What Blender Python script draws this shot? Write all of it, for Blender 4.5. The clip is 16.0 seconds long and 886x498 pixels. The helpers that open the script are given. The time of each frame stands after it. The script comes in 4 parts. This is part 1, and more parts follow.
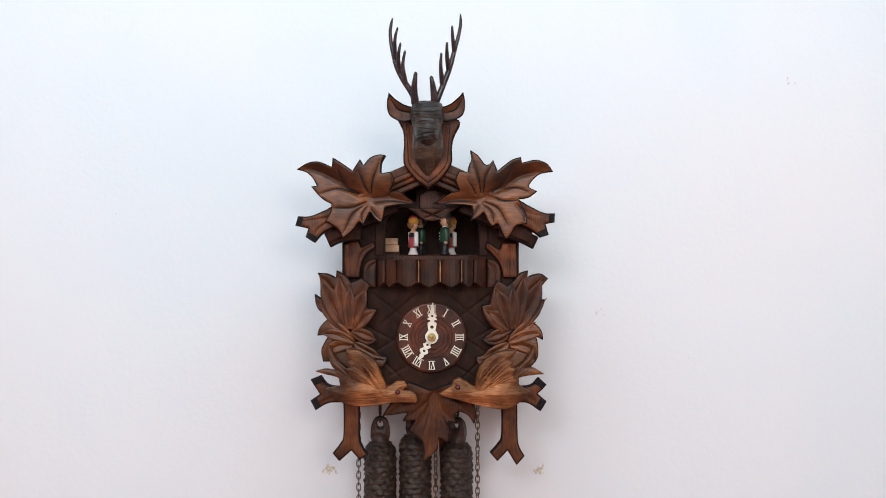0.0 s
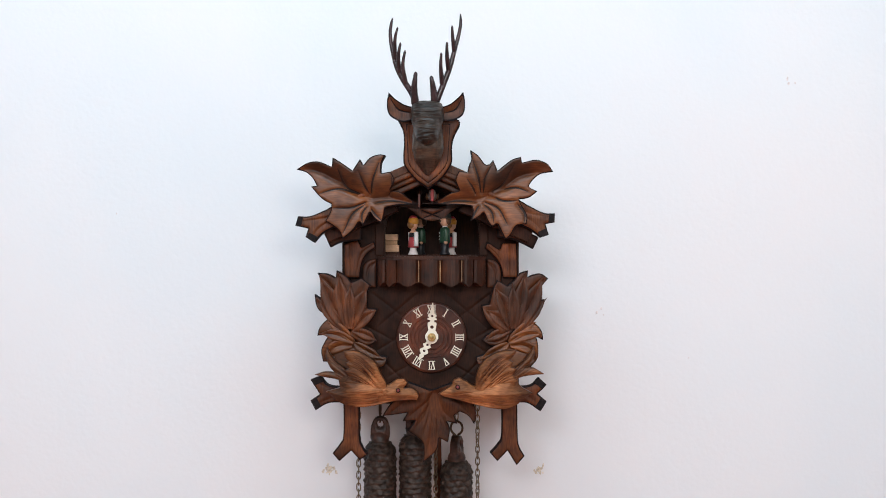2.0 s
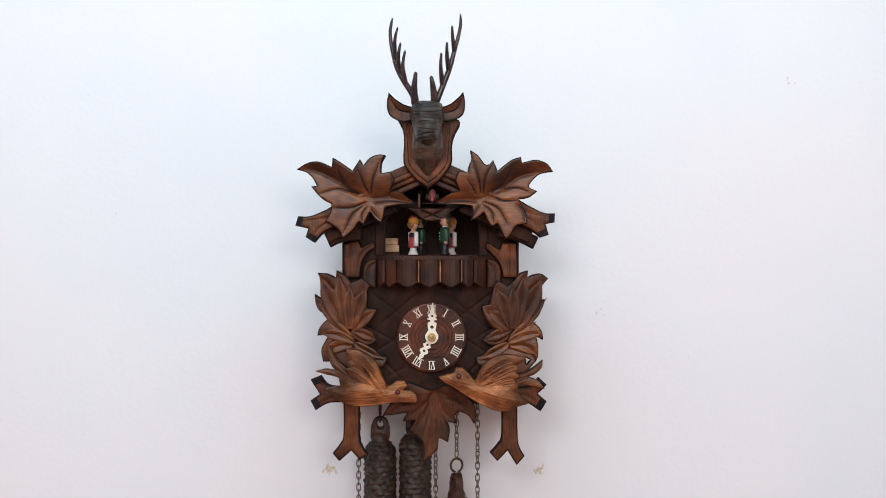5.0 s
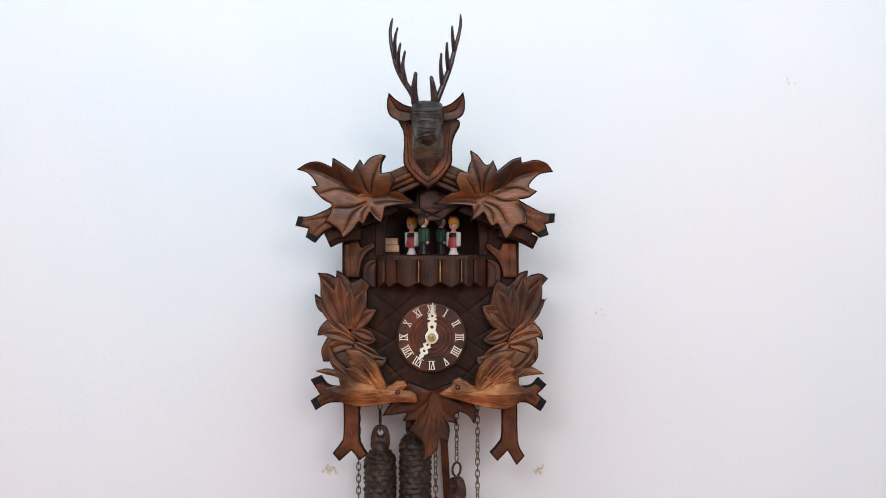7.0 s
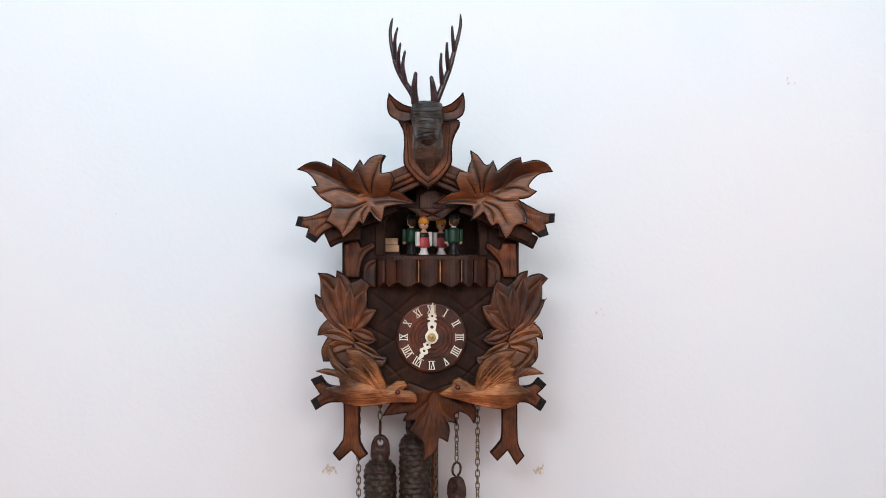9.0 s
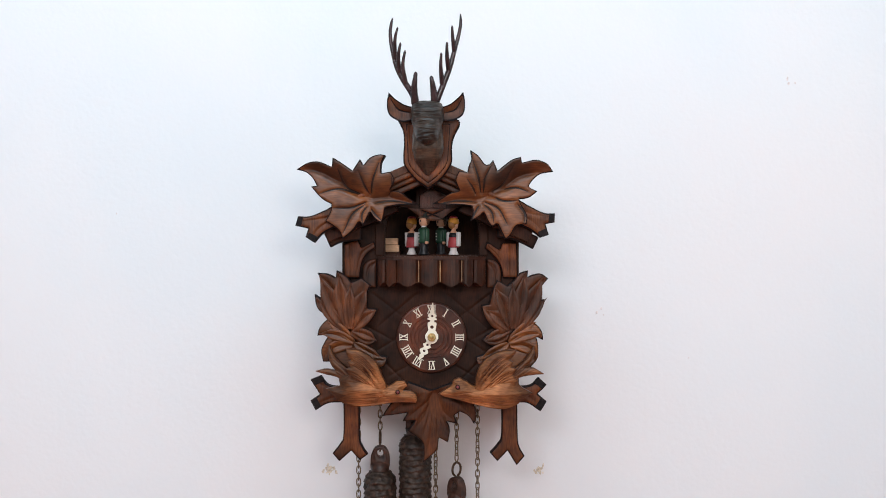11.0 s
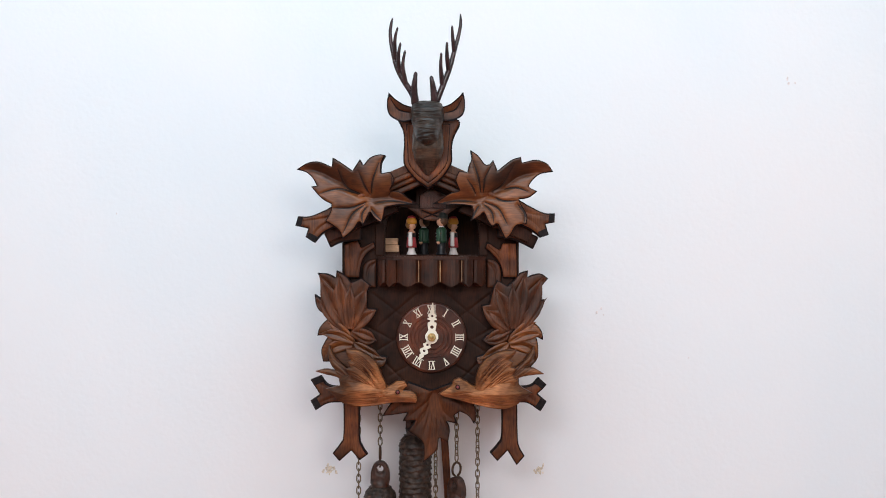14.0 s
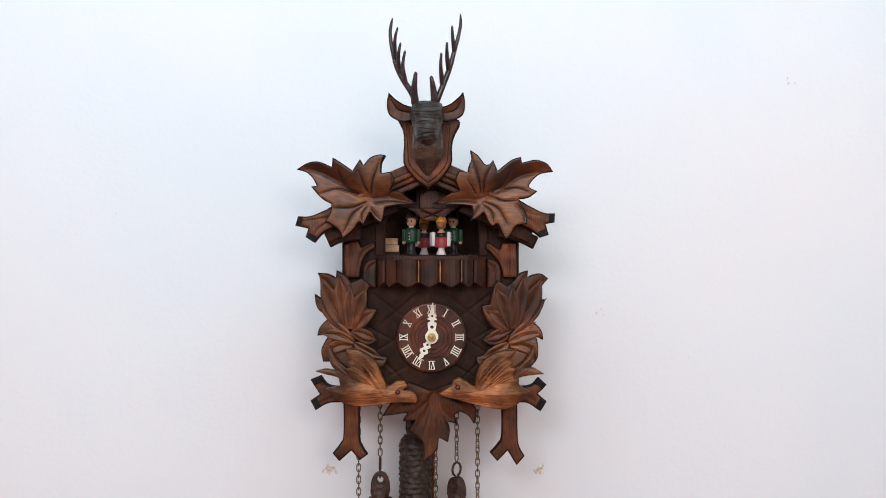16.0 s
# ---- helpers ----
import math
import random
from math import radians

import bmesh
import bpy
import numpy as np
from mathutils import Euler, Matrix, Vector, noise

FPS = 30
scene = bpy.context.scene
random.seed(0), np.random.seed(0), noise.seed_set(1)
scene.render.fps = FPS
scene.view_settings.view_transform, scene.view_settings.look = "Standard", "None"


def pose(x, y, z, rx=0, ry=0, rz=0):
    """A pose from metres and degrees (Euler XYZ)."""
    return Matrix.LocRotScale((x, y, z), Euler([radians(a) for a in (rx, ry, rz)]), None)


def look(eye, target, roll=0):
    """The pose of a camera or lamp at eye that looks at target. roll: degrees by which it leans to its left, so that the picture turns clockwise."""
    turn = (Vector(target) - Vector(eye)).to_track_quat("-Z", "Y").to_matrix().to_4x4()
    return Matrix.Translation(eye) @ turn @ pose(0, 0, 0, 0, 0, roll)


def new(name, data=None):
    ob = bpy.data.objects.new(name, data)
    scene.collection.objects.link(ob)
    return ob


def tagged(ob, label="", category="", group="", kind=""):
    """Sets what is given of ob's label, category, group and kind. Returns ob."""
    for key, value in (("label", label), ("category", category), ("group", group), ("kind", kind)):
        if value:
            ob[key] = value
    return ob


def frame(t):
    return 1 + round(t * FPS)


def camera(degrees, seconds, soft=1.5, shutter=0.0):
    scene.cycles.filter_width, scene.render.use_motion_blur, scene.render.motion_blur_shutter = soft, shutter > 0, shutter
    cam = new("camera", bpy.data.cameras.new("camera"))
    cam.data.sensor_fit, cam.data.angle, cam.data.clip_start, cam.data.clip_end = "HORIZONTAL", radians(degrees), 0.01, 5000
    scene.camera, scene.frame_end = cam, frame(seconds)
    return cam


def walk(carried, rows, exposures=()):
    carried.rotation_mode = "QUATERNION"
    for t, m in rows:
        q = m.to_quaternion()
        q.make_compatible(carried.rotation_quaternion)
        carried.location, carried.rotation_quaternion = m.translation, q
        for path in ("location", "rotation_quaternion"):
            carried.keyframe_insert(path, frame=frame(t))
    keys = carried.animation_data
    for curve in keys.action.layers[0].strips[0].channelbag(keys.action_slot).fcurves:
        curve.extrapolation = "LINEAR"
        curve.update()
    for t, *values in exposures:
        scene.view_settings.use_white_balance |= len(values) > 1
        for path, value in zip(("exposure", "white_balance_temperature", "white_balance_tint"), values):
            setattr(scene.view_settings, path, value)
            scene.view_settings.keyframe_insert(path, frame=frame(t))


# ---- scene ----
from mathutils.geometry import delaunay_2d_cdt

# ---------------------------------------------------------------- camera
EYE_Z = 1.60      # height of the lens and of the drawing grid's middle
REACH = 1.72      # lens to the clock's front board
cam = camera(40.0, 16.0, soft=0.95)
walk(cam, [(0.0, look((0, -REACH, EYE_Z), (0, 0, EYE_Z))), (16.0, look((0, -REACH, EYE_Z), (0, 0, EYE_Z)))])

# ---------------------------------------------------------------- world and light
ROOM_X, ROOM_BACK, ROOM_TOP, WALL_Y = 1.9, -3.2, 3.05, 0.14
world = bpy.data.worlds.new("sky")
scene.world = world
world.use_nodes = True
sky = world.node_tree.nodes.new("ShaderNodeTexSky")
sky.sky_type, sky.sun_disc, sky.sun_elevation, sky.sun_rotation = "NISHITA", False, radians(40), radians(160)
world.node_tree.links.new(sky.outputs[0], world.node_tree.nodes["Background"].inputs[0])
world.node_tree.nodes["Background"].inputs[1].default_value = 0.1


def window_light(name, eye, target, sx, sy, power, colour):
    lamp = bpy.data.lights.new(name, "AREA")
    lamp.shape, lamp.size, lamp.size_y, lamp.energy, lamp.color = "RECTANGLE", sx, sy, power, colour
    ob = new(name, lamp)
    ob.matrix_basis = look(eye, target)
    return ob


# an unseen light added above and in front of the clock, and two unseen windows in the wall behind the camera
window_light("added_top_light", (-0.1, -0.95, ROOM_TOP + 0.04), (-0.1, -0.95, 0), 2.6, 0.75, 33.5, (0.59, 0.865, 1.0))
for side, power, height, colour in ((-1, 29.5, 2.60, (0.905, 0.935, 1.0)), (1, 24, 2.14, (1.0, 0.925, 0.875))):
    window_light("window_light", (side * 0.76, ROOM_BACK - 0.03, height), (side * 0.1, 0, 1.6), 1.04, 0.66, power, colour)


# ---------------------------------------------------------------- materials
def shader(name, rough=0.5, metal=0.0, coat=0.0):
    m = bpy.data.materials.new(name)
    m.use_nodes = True
    b = m.node_tree.nodes["Principled BSDF"]
    b.inputs["Roughness"].default_value, b.inputs["Metallic"].default_value = rough, metal
    b.inputs["Coat Weight"].default_value, b.inputs["Coat Roughness"].default_value = coat, 0.25
    b.inputs["Specular IOR Level"].default_value = 0.35
    return m, m.node_tree.nodes, m.node_tree.links, b


def noise_node(nodes, links, scale, stretch=(1, 1, 1), detail=4, turn=(0, 0, 0)):
    tc, mp, nz = nodes.new("ShaderNodeTexCoord"), nodes.new("ShaderNodeMapping"), nodes.new("ShaderNodeTexNoise")
    mp.inputs["Scale"].default_value = stretch
    mp.inputs["Rotation"].default_value = [radians(a) for a in turn]
    nz.inputs["Scale"].default_value, nz.inputs["Detail"].default_value = scale, detail
    links.new(tc.outputs["Object"], mp.inputs[0])
    links.new(mp.outputs[0], nz.inputs[0])
    return nz


def ramp(nodes, links, src, stops):
    r = nodes.new("ShaderNodeValToRGB")
    while len(r.color_ramp.elements) < len(stops):
        r.color_ramp.elements.new(0.5)
    for e, (p, c) in zip(r.color_ramp.elements, stops):
        e.position, e.color = p, (*c, 1)
    links.new(src, r.inputs[0])
    return r


def bump(nodes, links, b, src, strength, dist):
    bp = nodes.new("ShaderNodeBump")
    bp.inputs["Strength"].default_value, bp.inputs["Distance"].default_value = strength, dist
    links.new(src, bp.inputs["Height"])
    links.new(bp.outputs[0], b.inputs["Normal"])


def wood(name, dark, light, rough=0.4, coat=0.12, turn=0, grain=1.0, spec=0.28):
    """Stained, varnished limewood: long fibres, cloudy stain, fine tool marks."""
    m, n, l, b = shader(name, rough, 0, coat)
    b.inputs["Specular IOR Level"].default_value = spec
    dark, light = ((1.06 * c[0], 0.97 * c[1], 0.96 * c[2]) for c in (dark, light))
    fibre = noise_node(n, l, 110 * grain, (0.7, 3, 7) if 45 < turn < 135 else (7, 3, 0.7), 5, (0, turn % 45, 0))
    cloud = noise_node(n, l, 38, (1, 1, 1), 4)
    mid = tuple((a + c) / 2 for a, c in zip(dark, light))
    r1 = ramp(n, l, fibre.outputs[0], [(0.22, dark), (0.5, mid), (0.80, light)])
    r2 = ramp(n, l, cloud.outputs[0], [(0.28, (0.50, 0.46, 0.44)), (0.5, (0.95, 0.95, 0.95)), (0.74, (1.45, 1.45, 1.42))])
    mix = n.new("ShaderNodeMix")
    mix.data_type, mix.blend_type = "RGBA", "MULTIPLY"
    mix.inputs["Factor"].default_value = 1
    l.new(r1.outputs[0], mix.inputs["A"])
    l.new(r2.outputs[0], mix.inputs["B"])
    spray = noise_node(n, l, 15, (1, 1, 1), 3)
    r3 = ramp(n, l, spray.outputs[0], [(0.34, (0.42, 0.44, 0.50)), (0.50, (0.98, 0.97, 0.96)), (0.68, (1.42, 1.36, 1.28))])
    stain = n.new("ShaderNodeMix")
    stain.data_type, stain.blend_type = "RGBA", "MULTIPLY"
    stain.inputs["Factor"].default_value = 1
    l.new(mix.outputs["Result"], stain.inputs["A"])
    l.new(r3.outputs[0], stain.inputs["B"])
    l.new(stain.outputs["Result"], b.inputs["Base Color"])
    rr = ramp(n, l, cloud.outputs[0], [(0.3, (rough + 0.06,) * 3), (0.7, (rough - 0.03,) * 3)])
    l.new(rr.outputs[0], b.inputs["Roughness"])
    bump(n, l, b, fibre.outputs[0], 0.3, 0.0003)
    return m


def paint(name, colour, rough=0.45, vary=0.15, metal=0.0, scale=90, relief=0.0):
    m, n, l, b = shader(name, rough, metal)
    nz = noise_node(n, l, scale)
    lo, hi = tuple(c * (1 - vary) for c in colour), tuple(min(1, c * (1 + vary)) for c in colour)
    l.new(ramp(n, l, nz.outputs[0], [(0.3, lo), (0.7, hi)]).outputs[0], b.inputs["Base Color"])
    if relief:
        bump(n, l, b, nz.outputs[0], 0.5, relief)
    return m


CASE = wood("dark stained case wood", (0.015, 0.0050, 0.0022), (0.045, 0.0150, 0.0060), 0.5, 0.0, 0, 1.0, 0.14)
LEAF = wood("brown stained carved wood", (0.060, 0.0165, 0.004), (0.225, 0.074, 0.0175), 0.34, 0.03, 80, 1.0, 0.36)
LEAF_DARK = wood("dark brown carved wood", (0.030, 0.0085, 0.003), (0.118, 0.037, 0.0105), 0.42, 0.03, 15)
SLAT = wood("dark balcony wood", (0.018, 0.0050, 0.0020), (0.062, 0.0175, 0.0062), 0.36, 0.04, 0, 1.0, 0.2)


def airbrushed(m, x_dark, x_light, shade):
    """Stain airbrushed on towards the tail: darker from x_light to x_dark in the thing's own space."""
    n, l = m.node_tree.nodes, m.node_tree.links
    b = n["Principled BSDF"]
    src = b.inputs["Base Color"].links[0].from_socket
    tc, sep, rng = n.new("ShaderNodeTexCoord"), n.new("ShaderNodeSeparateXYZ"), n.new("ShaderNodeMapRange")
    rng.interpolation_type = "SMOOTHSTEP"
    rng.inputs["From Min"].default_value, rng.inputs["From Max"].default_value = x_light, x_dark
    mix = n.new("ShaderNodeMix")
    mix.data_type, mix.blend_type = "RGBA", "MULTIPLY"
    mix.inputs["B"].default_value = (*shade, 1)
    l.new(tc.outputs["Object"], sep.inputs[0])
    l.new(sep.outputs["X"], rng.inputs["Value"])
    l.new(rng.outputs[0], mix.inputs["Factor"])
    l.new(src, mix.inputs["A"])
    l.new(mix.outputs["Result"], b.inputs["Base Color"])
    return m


TAIL = wood("shaded brown tail feathers", (0.066, 0.025, 0.009), (0.23, 0.096, 0.035), 0.42, 0.05, 70)
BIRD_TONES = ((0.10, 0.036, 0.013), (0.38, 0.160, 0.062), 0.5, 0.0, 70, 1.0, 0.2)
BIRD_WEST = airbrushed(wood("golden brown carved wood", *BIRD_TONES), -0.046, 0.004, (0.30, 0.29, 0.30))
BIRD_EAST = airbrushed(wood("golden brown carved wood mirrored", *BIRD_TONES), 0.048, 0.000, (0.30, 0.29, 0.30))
LEAF_RED = wood("red brown carved wood", (0.032, 0.0100, 0.0038), (0.128, 0.041, 0.0138), 0.46, 0.02, 15)
LEAF_DULL = wood("dull grey brown carved wood", (0.030, 0.0095, 0.004), (0.105, 0.036, 0.0125), 0.55, 0.0, 15, 1.0, 0.2)
CUT_SHADE = paint("dark stain and painted shade in the gouge cuts", (0.016, 0.007, 0.005), 0.55, 0.3)
END = paint("dark stained end grain", (0.015, 0.011, 0.011), 0.7, 0.5, scale=260)
EDGE = paint("near black stained edge", (0.012, 0.007, 0.007), 0.75, 0.3)
END.node_tree.nodes["Principled BSDF"].inputs["Specular IOR Level"].default_value = 0.12
EDGE.node_tree.nodes["Principled BSDF"].inputs["Specular IOR Level"].default_value = 0.12
BRANCH = wood("branch wood", (0.044, 0.012, 0.0034), (0.165, 0.052, 0.013), 0.46, 0.0, 0)
DIAL = wood("red brown dial wood", (0.046, 0.0120, 0.0058), (0.112, 0.032, 0.0140), 0.38, 0.08, 0)
STAG = wood("dark grey brown carved wood", (0.019, 0.0125, 0.008), (0.068, 0.048, 0.035), 0.42, 0.1, 90)
ANTLER = paint("antler brown", (0.040, 0.022, 0.023), 0.22, 0.55, scale=70)
BONE = paint("bone white plastic", (0.80, 0.73, 0.60), 0.4, 0.05)
BRASS = paint("brass", (0.62, 0.44, 0.19), 0.3, 0.2, 1.0)
CHAIN = paint("darkened brass chain", (0.20, 0.155, 0.11), 0.30, 0.6, 0.85, 400)
HOOK = paint("dark brown wire", (0.085, 0.055, 0.038), 0.4, 0.4, 0.6, 300)
CONE = paint("brown painted cast iron", (0.033, 0.0205, 0.0145), 0.5, 0.8, scale=160, relief=0.0008)
CAP = paint("reddish brown cast iron", (0.050, 0.022, 0.0145), 0.42, 0.7, scale=110, relief=0.0006)
SKIN = paint("skin tone paint", (0.62, 0.33, 0.21), 0.4, 0.08)
RED = paint("red paint", (0.42, 0.055, 0.06), 0.4, 0.15)
WHITE = paint("white paint", (0.78, 0.74, 0.72), 0.4, 0.06)
GREEN = paint("dark green paint", (0.016, 0.056, 0.030), 0.4, 0.2)
BLACK = paint("black paint", (0.012, 0.012, 0.014), 0.35, 0.3)
FELT = paint("dark grey green hat paint", (0.020, 0.024, 0.021), 0.5, 0.3)
BRIM = paint("tan hat brim paint", (0.085, 0.058, 0.04), 0.5, 0.3)
CUCKOO_PAINT = paint("worn off-white paint", (0.25, 0.215, 0.20), 0.45, 0.3, scale=200)
GOLD = paint("orange yellow paint", (0.62, 0.27, 0.035), 0.4, 0.2)
BLOND = paint("dark blond hair paint", (0.26, 0.115, 0.035), 0.45, 0.25)
HAIR = paint("brown hair paint", (0.10, 0.045, 0.02), 0.45, 0.3)
PALE = wood("pale raw bellows wood", (0.36, 0.24, 0.15), (0.56, 0.40, 0.27), 0.6, 0.0, 90)
PAPER = wood("tan bellows cloth", (0.27, 0.18, 0.11), (0.42, 0.30, 0.19), 0.8, 0.0, 20)
EYE = paint("dark red glass eye", (0.22, 0.05, 0.05), 0.08, 0.2)


def plaster():
    m, n, l, b = shader("white wall paint", 0.62)
    big, fine = noise_node(n, l, 2.2, (1, 1, 0.7), 5), noise_node(n, l, 160, (1, 1, 1), 3)
    mid = noise_node(n, l, 14, (1, 1, 0.6), 4)
    r = ramp(n, l, big.outputs[0], [(0.3, (0.75, 0.785, 0.815)), (0.5, (0.80, 0.80, 0.815)), (0.7, (0.825, 0.795, 0.80))])
    l.new(r.outputs[0], b.inputs["Base Color"])
    add = n.new("ShaderNodeMath")
    add.operation = "ADD"
    l.new(mid.outputs[0], add.inputs[0])
    l.new(fine.outputs[0], add.inputs[1])
    bump(n, l, b, add.outputs[0], 0.12, 0.002)
    return m


PLASTER = plaster()
FLOOR = wood("warm floor boards", (0.50, 0.17, 0.11), (0.78, 0.34, 0.23), 0.45, 0.1, 90, 0.2)
BACK_PAINT = paint("pale beige wall paint", (0.56, 0.52, 0.49), 0.7, 0.05, scale=3)
SCAR = paint("bare plaster patch", (0.66, 0.58, 0.47), 0.8, 0.3, scale=300, relief=0.001)
SMUDGE = paint("pinkish scuff", (0.72, 0.64, 0.62), 0.7, 0.2, scale=300)

# ---------------------------------------------------------------- drawing helpers
GRID = 0.0008     # the clock is drawn on a grid of 0.8 mm: u to the right, v down, depth y towards the wall
MID_U, MID_V = 784.0, 441.0


def scale_at(y):
    return GRID * (REACH + y) / REACH


def at(u, v, y):
    k = scale_at(y)
    return Vector(((u - MID_U) * k, y, (MID_V - v) * k))


def link_mesh(name, mesh, parent, label="", mats=()):
    for m in mats:
        mesh.materials.append(m)
    ob = new(name, mesh)
    ob.parent = parent
    return tagged(ob, label) if label else ob


def part(name, bm, material, parent, label="", smooth=False):
    mesh = bpy.data.meshes.new(name)
    bmesh.ops.recalc_face_normals(bm, faces=bm.faces)
    for f in bm.faces:
        f.smooth = smooth
    bm.to_mesh(mesh)
    bm.free()
    return link_mesh(name, mesh, parent, label, material if isinstance(material, (list, tuple)) else (material,))


def empty(name, label, category, place=(0, 0, 0), group=""):
    ob = new(name)
    ob.empty_display_size = 0.05
    ob.location = place
    return tagged(ob, label, category, group)


def curve_line(points, step=2.0, closed=True):
    """Smooth line through the points, with sharp corners where it turns hard."""
    p = [np.array(q, float) for q in points]
    n, out = len(p), []
    hard = []
    for i in range(n):
        a, b = p[i] - p[i - 1], p[(i + 1) % n] - p[i]
        c = np.dot(a, b) / (np.linalg.norm(a) * np.linalg.norm(b) + 1e-9)
        hard.append(c < 0.62)
    for i in range(n if closed else n - 1):
        a, b = p[i], p[(i + 1) % n]
        ta = (b - a) if hard[i] or (not closed and i == 0) else (b - p[i - 1]) / 2
        j = (i + 1) % n
        tb = (b - a) if hard[j] or (not closed and i == n - 2) else (p[(i + 2) % n] - a) / 2
        k = max(1, int(round(np.linalg.norm(b - a) / step)))
        for s in range(k):
            t = s / k
            out.append((2*t**3 - 3*t*t + 1)*a + (t**3 - 2*t*t + t)*ta + (3*t*t - 2*t**3)*b + (t**3 - t*t)*tb)
    return np.array(out)


def inside(poly, q):
    x, y, hit = q[:, 0], q[:, 1], np.zeros(len(q), bool)
    for a, b in zip(poly, np.roll(poly, -1, 0)):
        cross = (a[1] > y) != (b[1] > y)
        hit ^= cross & (x < (b[0] - a[0]) * (y - a[1]) / (b[1] - a[1] + 1e-12) + a[0])
    return hit


def edge_distance(poly, q, closed=True):
    best = np.full(len(q), 1e9)
    side = np.zeros(len(q))
    ends = np.roll(poly, -1, 0) if closed else poly[1:]
    for a, b in zip(poly, ends):
        d = b - a
        t = np.clip(((q - a) @ d) / (d @ d + 1e-12), 0, 1)
        r = q - a - t[:, None] * d
        m = np.hypot(r[:, 0], r[:, 1])
        near = m < best
        best = np.where(near, m, best)
        side = np.where(near, np.sign(d[0] * r[:, 1] - d[1] * r[:, 0]), side)
    return best, side


def belly(s):
    """Width of a gouge cut along its length: narrow start, full middle, fine tip."""
    return 0.30 + 0.80 * np.sin(np.pi * np.clip(s, 0, 1) ** 0.8)


def relief(name, outline, y, parent, mats, thick=0.010, high=8.0, round_w=14.0, veins=(), groove=2.2, chisel=1.6,
           step=2.6, holes=(), label="", sway=None, rough=0.15, soft=1.5, edge_step=2.0, rim_w=0.0, fold=None, cut_w=1.3, stain=True, valley=None, reach=9.0):
    """A piece carved from a board: outline on the grid, a rounded and chiselled front, plain sides and a flat back."""
    poly = curve_line(outline, edge_step)
    rings = [poly] + [curve_line(h, edge_step) for h in holes]
    lo, hi = poly.min(0), poly.max(0)
    gx, gy = np.meshgrid(np.arange(lo[0], hi[0], step), np.arange(lo[1], hi[1], step * 0.87))
    gx = gx + (np.arange(gx.shape[0]) % 2)[:, None] * step / 2
    q = np.stack([gx.ravel(), gy.ravel()], 1)
    keep = inside(poly, q)
    for r in rings:
        keep &= edge_distance(r, q)[0] > max(0.55 * step, rim_w + 0.7 if rim_w else 0)
    for r in rings[1:]:
        keep &= ~inside(r, q)
    # chisel cuts: rows of points along each vein, narrowing to its tip
    cuts, near = [], np.full(len(q), 1e9)
    for vein in veins:
        line = np.vstack([curve_line(vein, 3.0, False), np.array(vein[-1], float)])
        cuts.append(line)
        near = np.minimum(near, edge_distance(line, q, False)[0])
    keep &= near > cut_w + 0.9
    extra = []
    for line in cuts:
        way = np.gradient(line, axis=0)
        way /= np.linalg.norm(way, axis=1)[:, None] + 1e-9
        side = np.stack([-way[:, 1], way[:, 0]], 1)
        w = cut_w * belly(np.linspace(0, 1, len(line)))[:, None]
        extra += [line, line + side * w, line - side * w]
    if extra:
        extra = np.vstack(extra)
        ok = inside(poly, extra)
        for r in rings:
            ok &= edge_distance(r, extra)[0] > max(1.0, rim_w + 0.6 if rim_w else 0)
        extra = extra[ok]
    if rim_w:
        for r in rings:
            way = np.roll(r, -1, 0) - np.roll(r, 1, 0)
            way /= np.linalg.norm(way, axis=1)[:, None] + 1e-9
            for sgn in (-1, 1):
                band = r + sgn * rim_w * np.stack([-way[:, 1], way[:, 0]], 1)
                ok = inside(poly, band)
                for o in rings[1:]:
                    ok &= ~inside(o, band)
                for o in rings:
                    ok &= edge_distance(o, band)[0] > 0.93 * rim_w
                extra = np.vstack([extra, band[ok]]) if len(extra) else band[ok]
    pts, edges = [], []
    for r in rings:
        s = len(pts)
        pts += [Vector(v) for v in r]
        edges += [(s + i, s + (i + 1) % len(r)) for i in range(len(r))]
    pts += [Vector(v) for v in q[keep]] + [Vector(v) for v in extra]
    verts, _, faces, *_ = delaunay_2d_cdt(pts, edges, [], 0, 1e-5)
    v2 = np.array([tuple(v) for v in verts])
    f = np.array([t for t in faces if len(t) == 3])
    mid = v2[f].mean(1)
    ok = inside(poly, mid)
    for r in rings[1:]:
        ok &= ~inside(r, mid)
    f = f[ok]
    a, b, c = v2[f[:, 0]], v2[f[:, 1]], v2[f[:, 2]]
    turn = (b[:, 0]-a[:, 0])*(c[:, 1]-a[:, 1]) - (b[:, 1]-a[:, 1])*(c[:, 0]-a[:, 0])
    f = np.where((turn < 0)[:, None], f[:, ::-1], f)
    dist = np.min([edge_distance(r, v2)[0] for r in rings], 0)
    t = np.clip(dist / round_w, 0, 1)
    h = high * (1 - (1 - t) ** 2)
    fade = np.clip(dist / 4, 0, 1)
    fm = v2[f].mean(1)
    # faces in the cuts take the last material: groove shade painted in with the stain
    stained = np.zeros(len(f), bool)
    for line in cuts:
        d, sd = edge_distance(line, v2, False)
        span = np.linalg.norm(line[-1] - line[0]) + 1e-9
        stained |= edge_distance(line, fm, False)[0] < cut_w * belly(np.linalg.norm(fm - line[0], axis=1) / span)
        run = np.clip(1.25 - np.linalg.norm(v2 - line[0], axis=1) / span, 0.25, 1)
        h += fade * run * (-groove * np.exp(-(d / soft) ** 2) + chisel * np.tanh(sd * d / 2.5) * np.exp(-d / reach))
        if valley:
            h -= fade * run * valley[0] * np.exp(-(d / valley[1]) ** 2)
    h = np.maximum(h, -5.0)
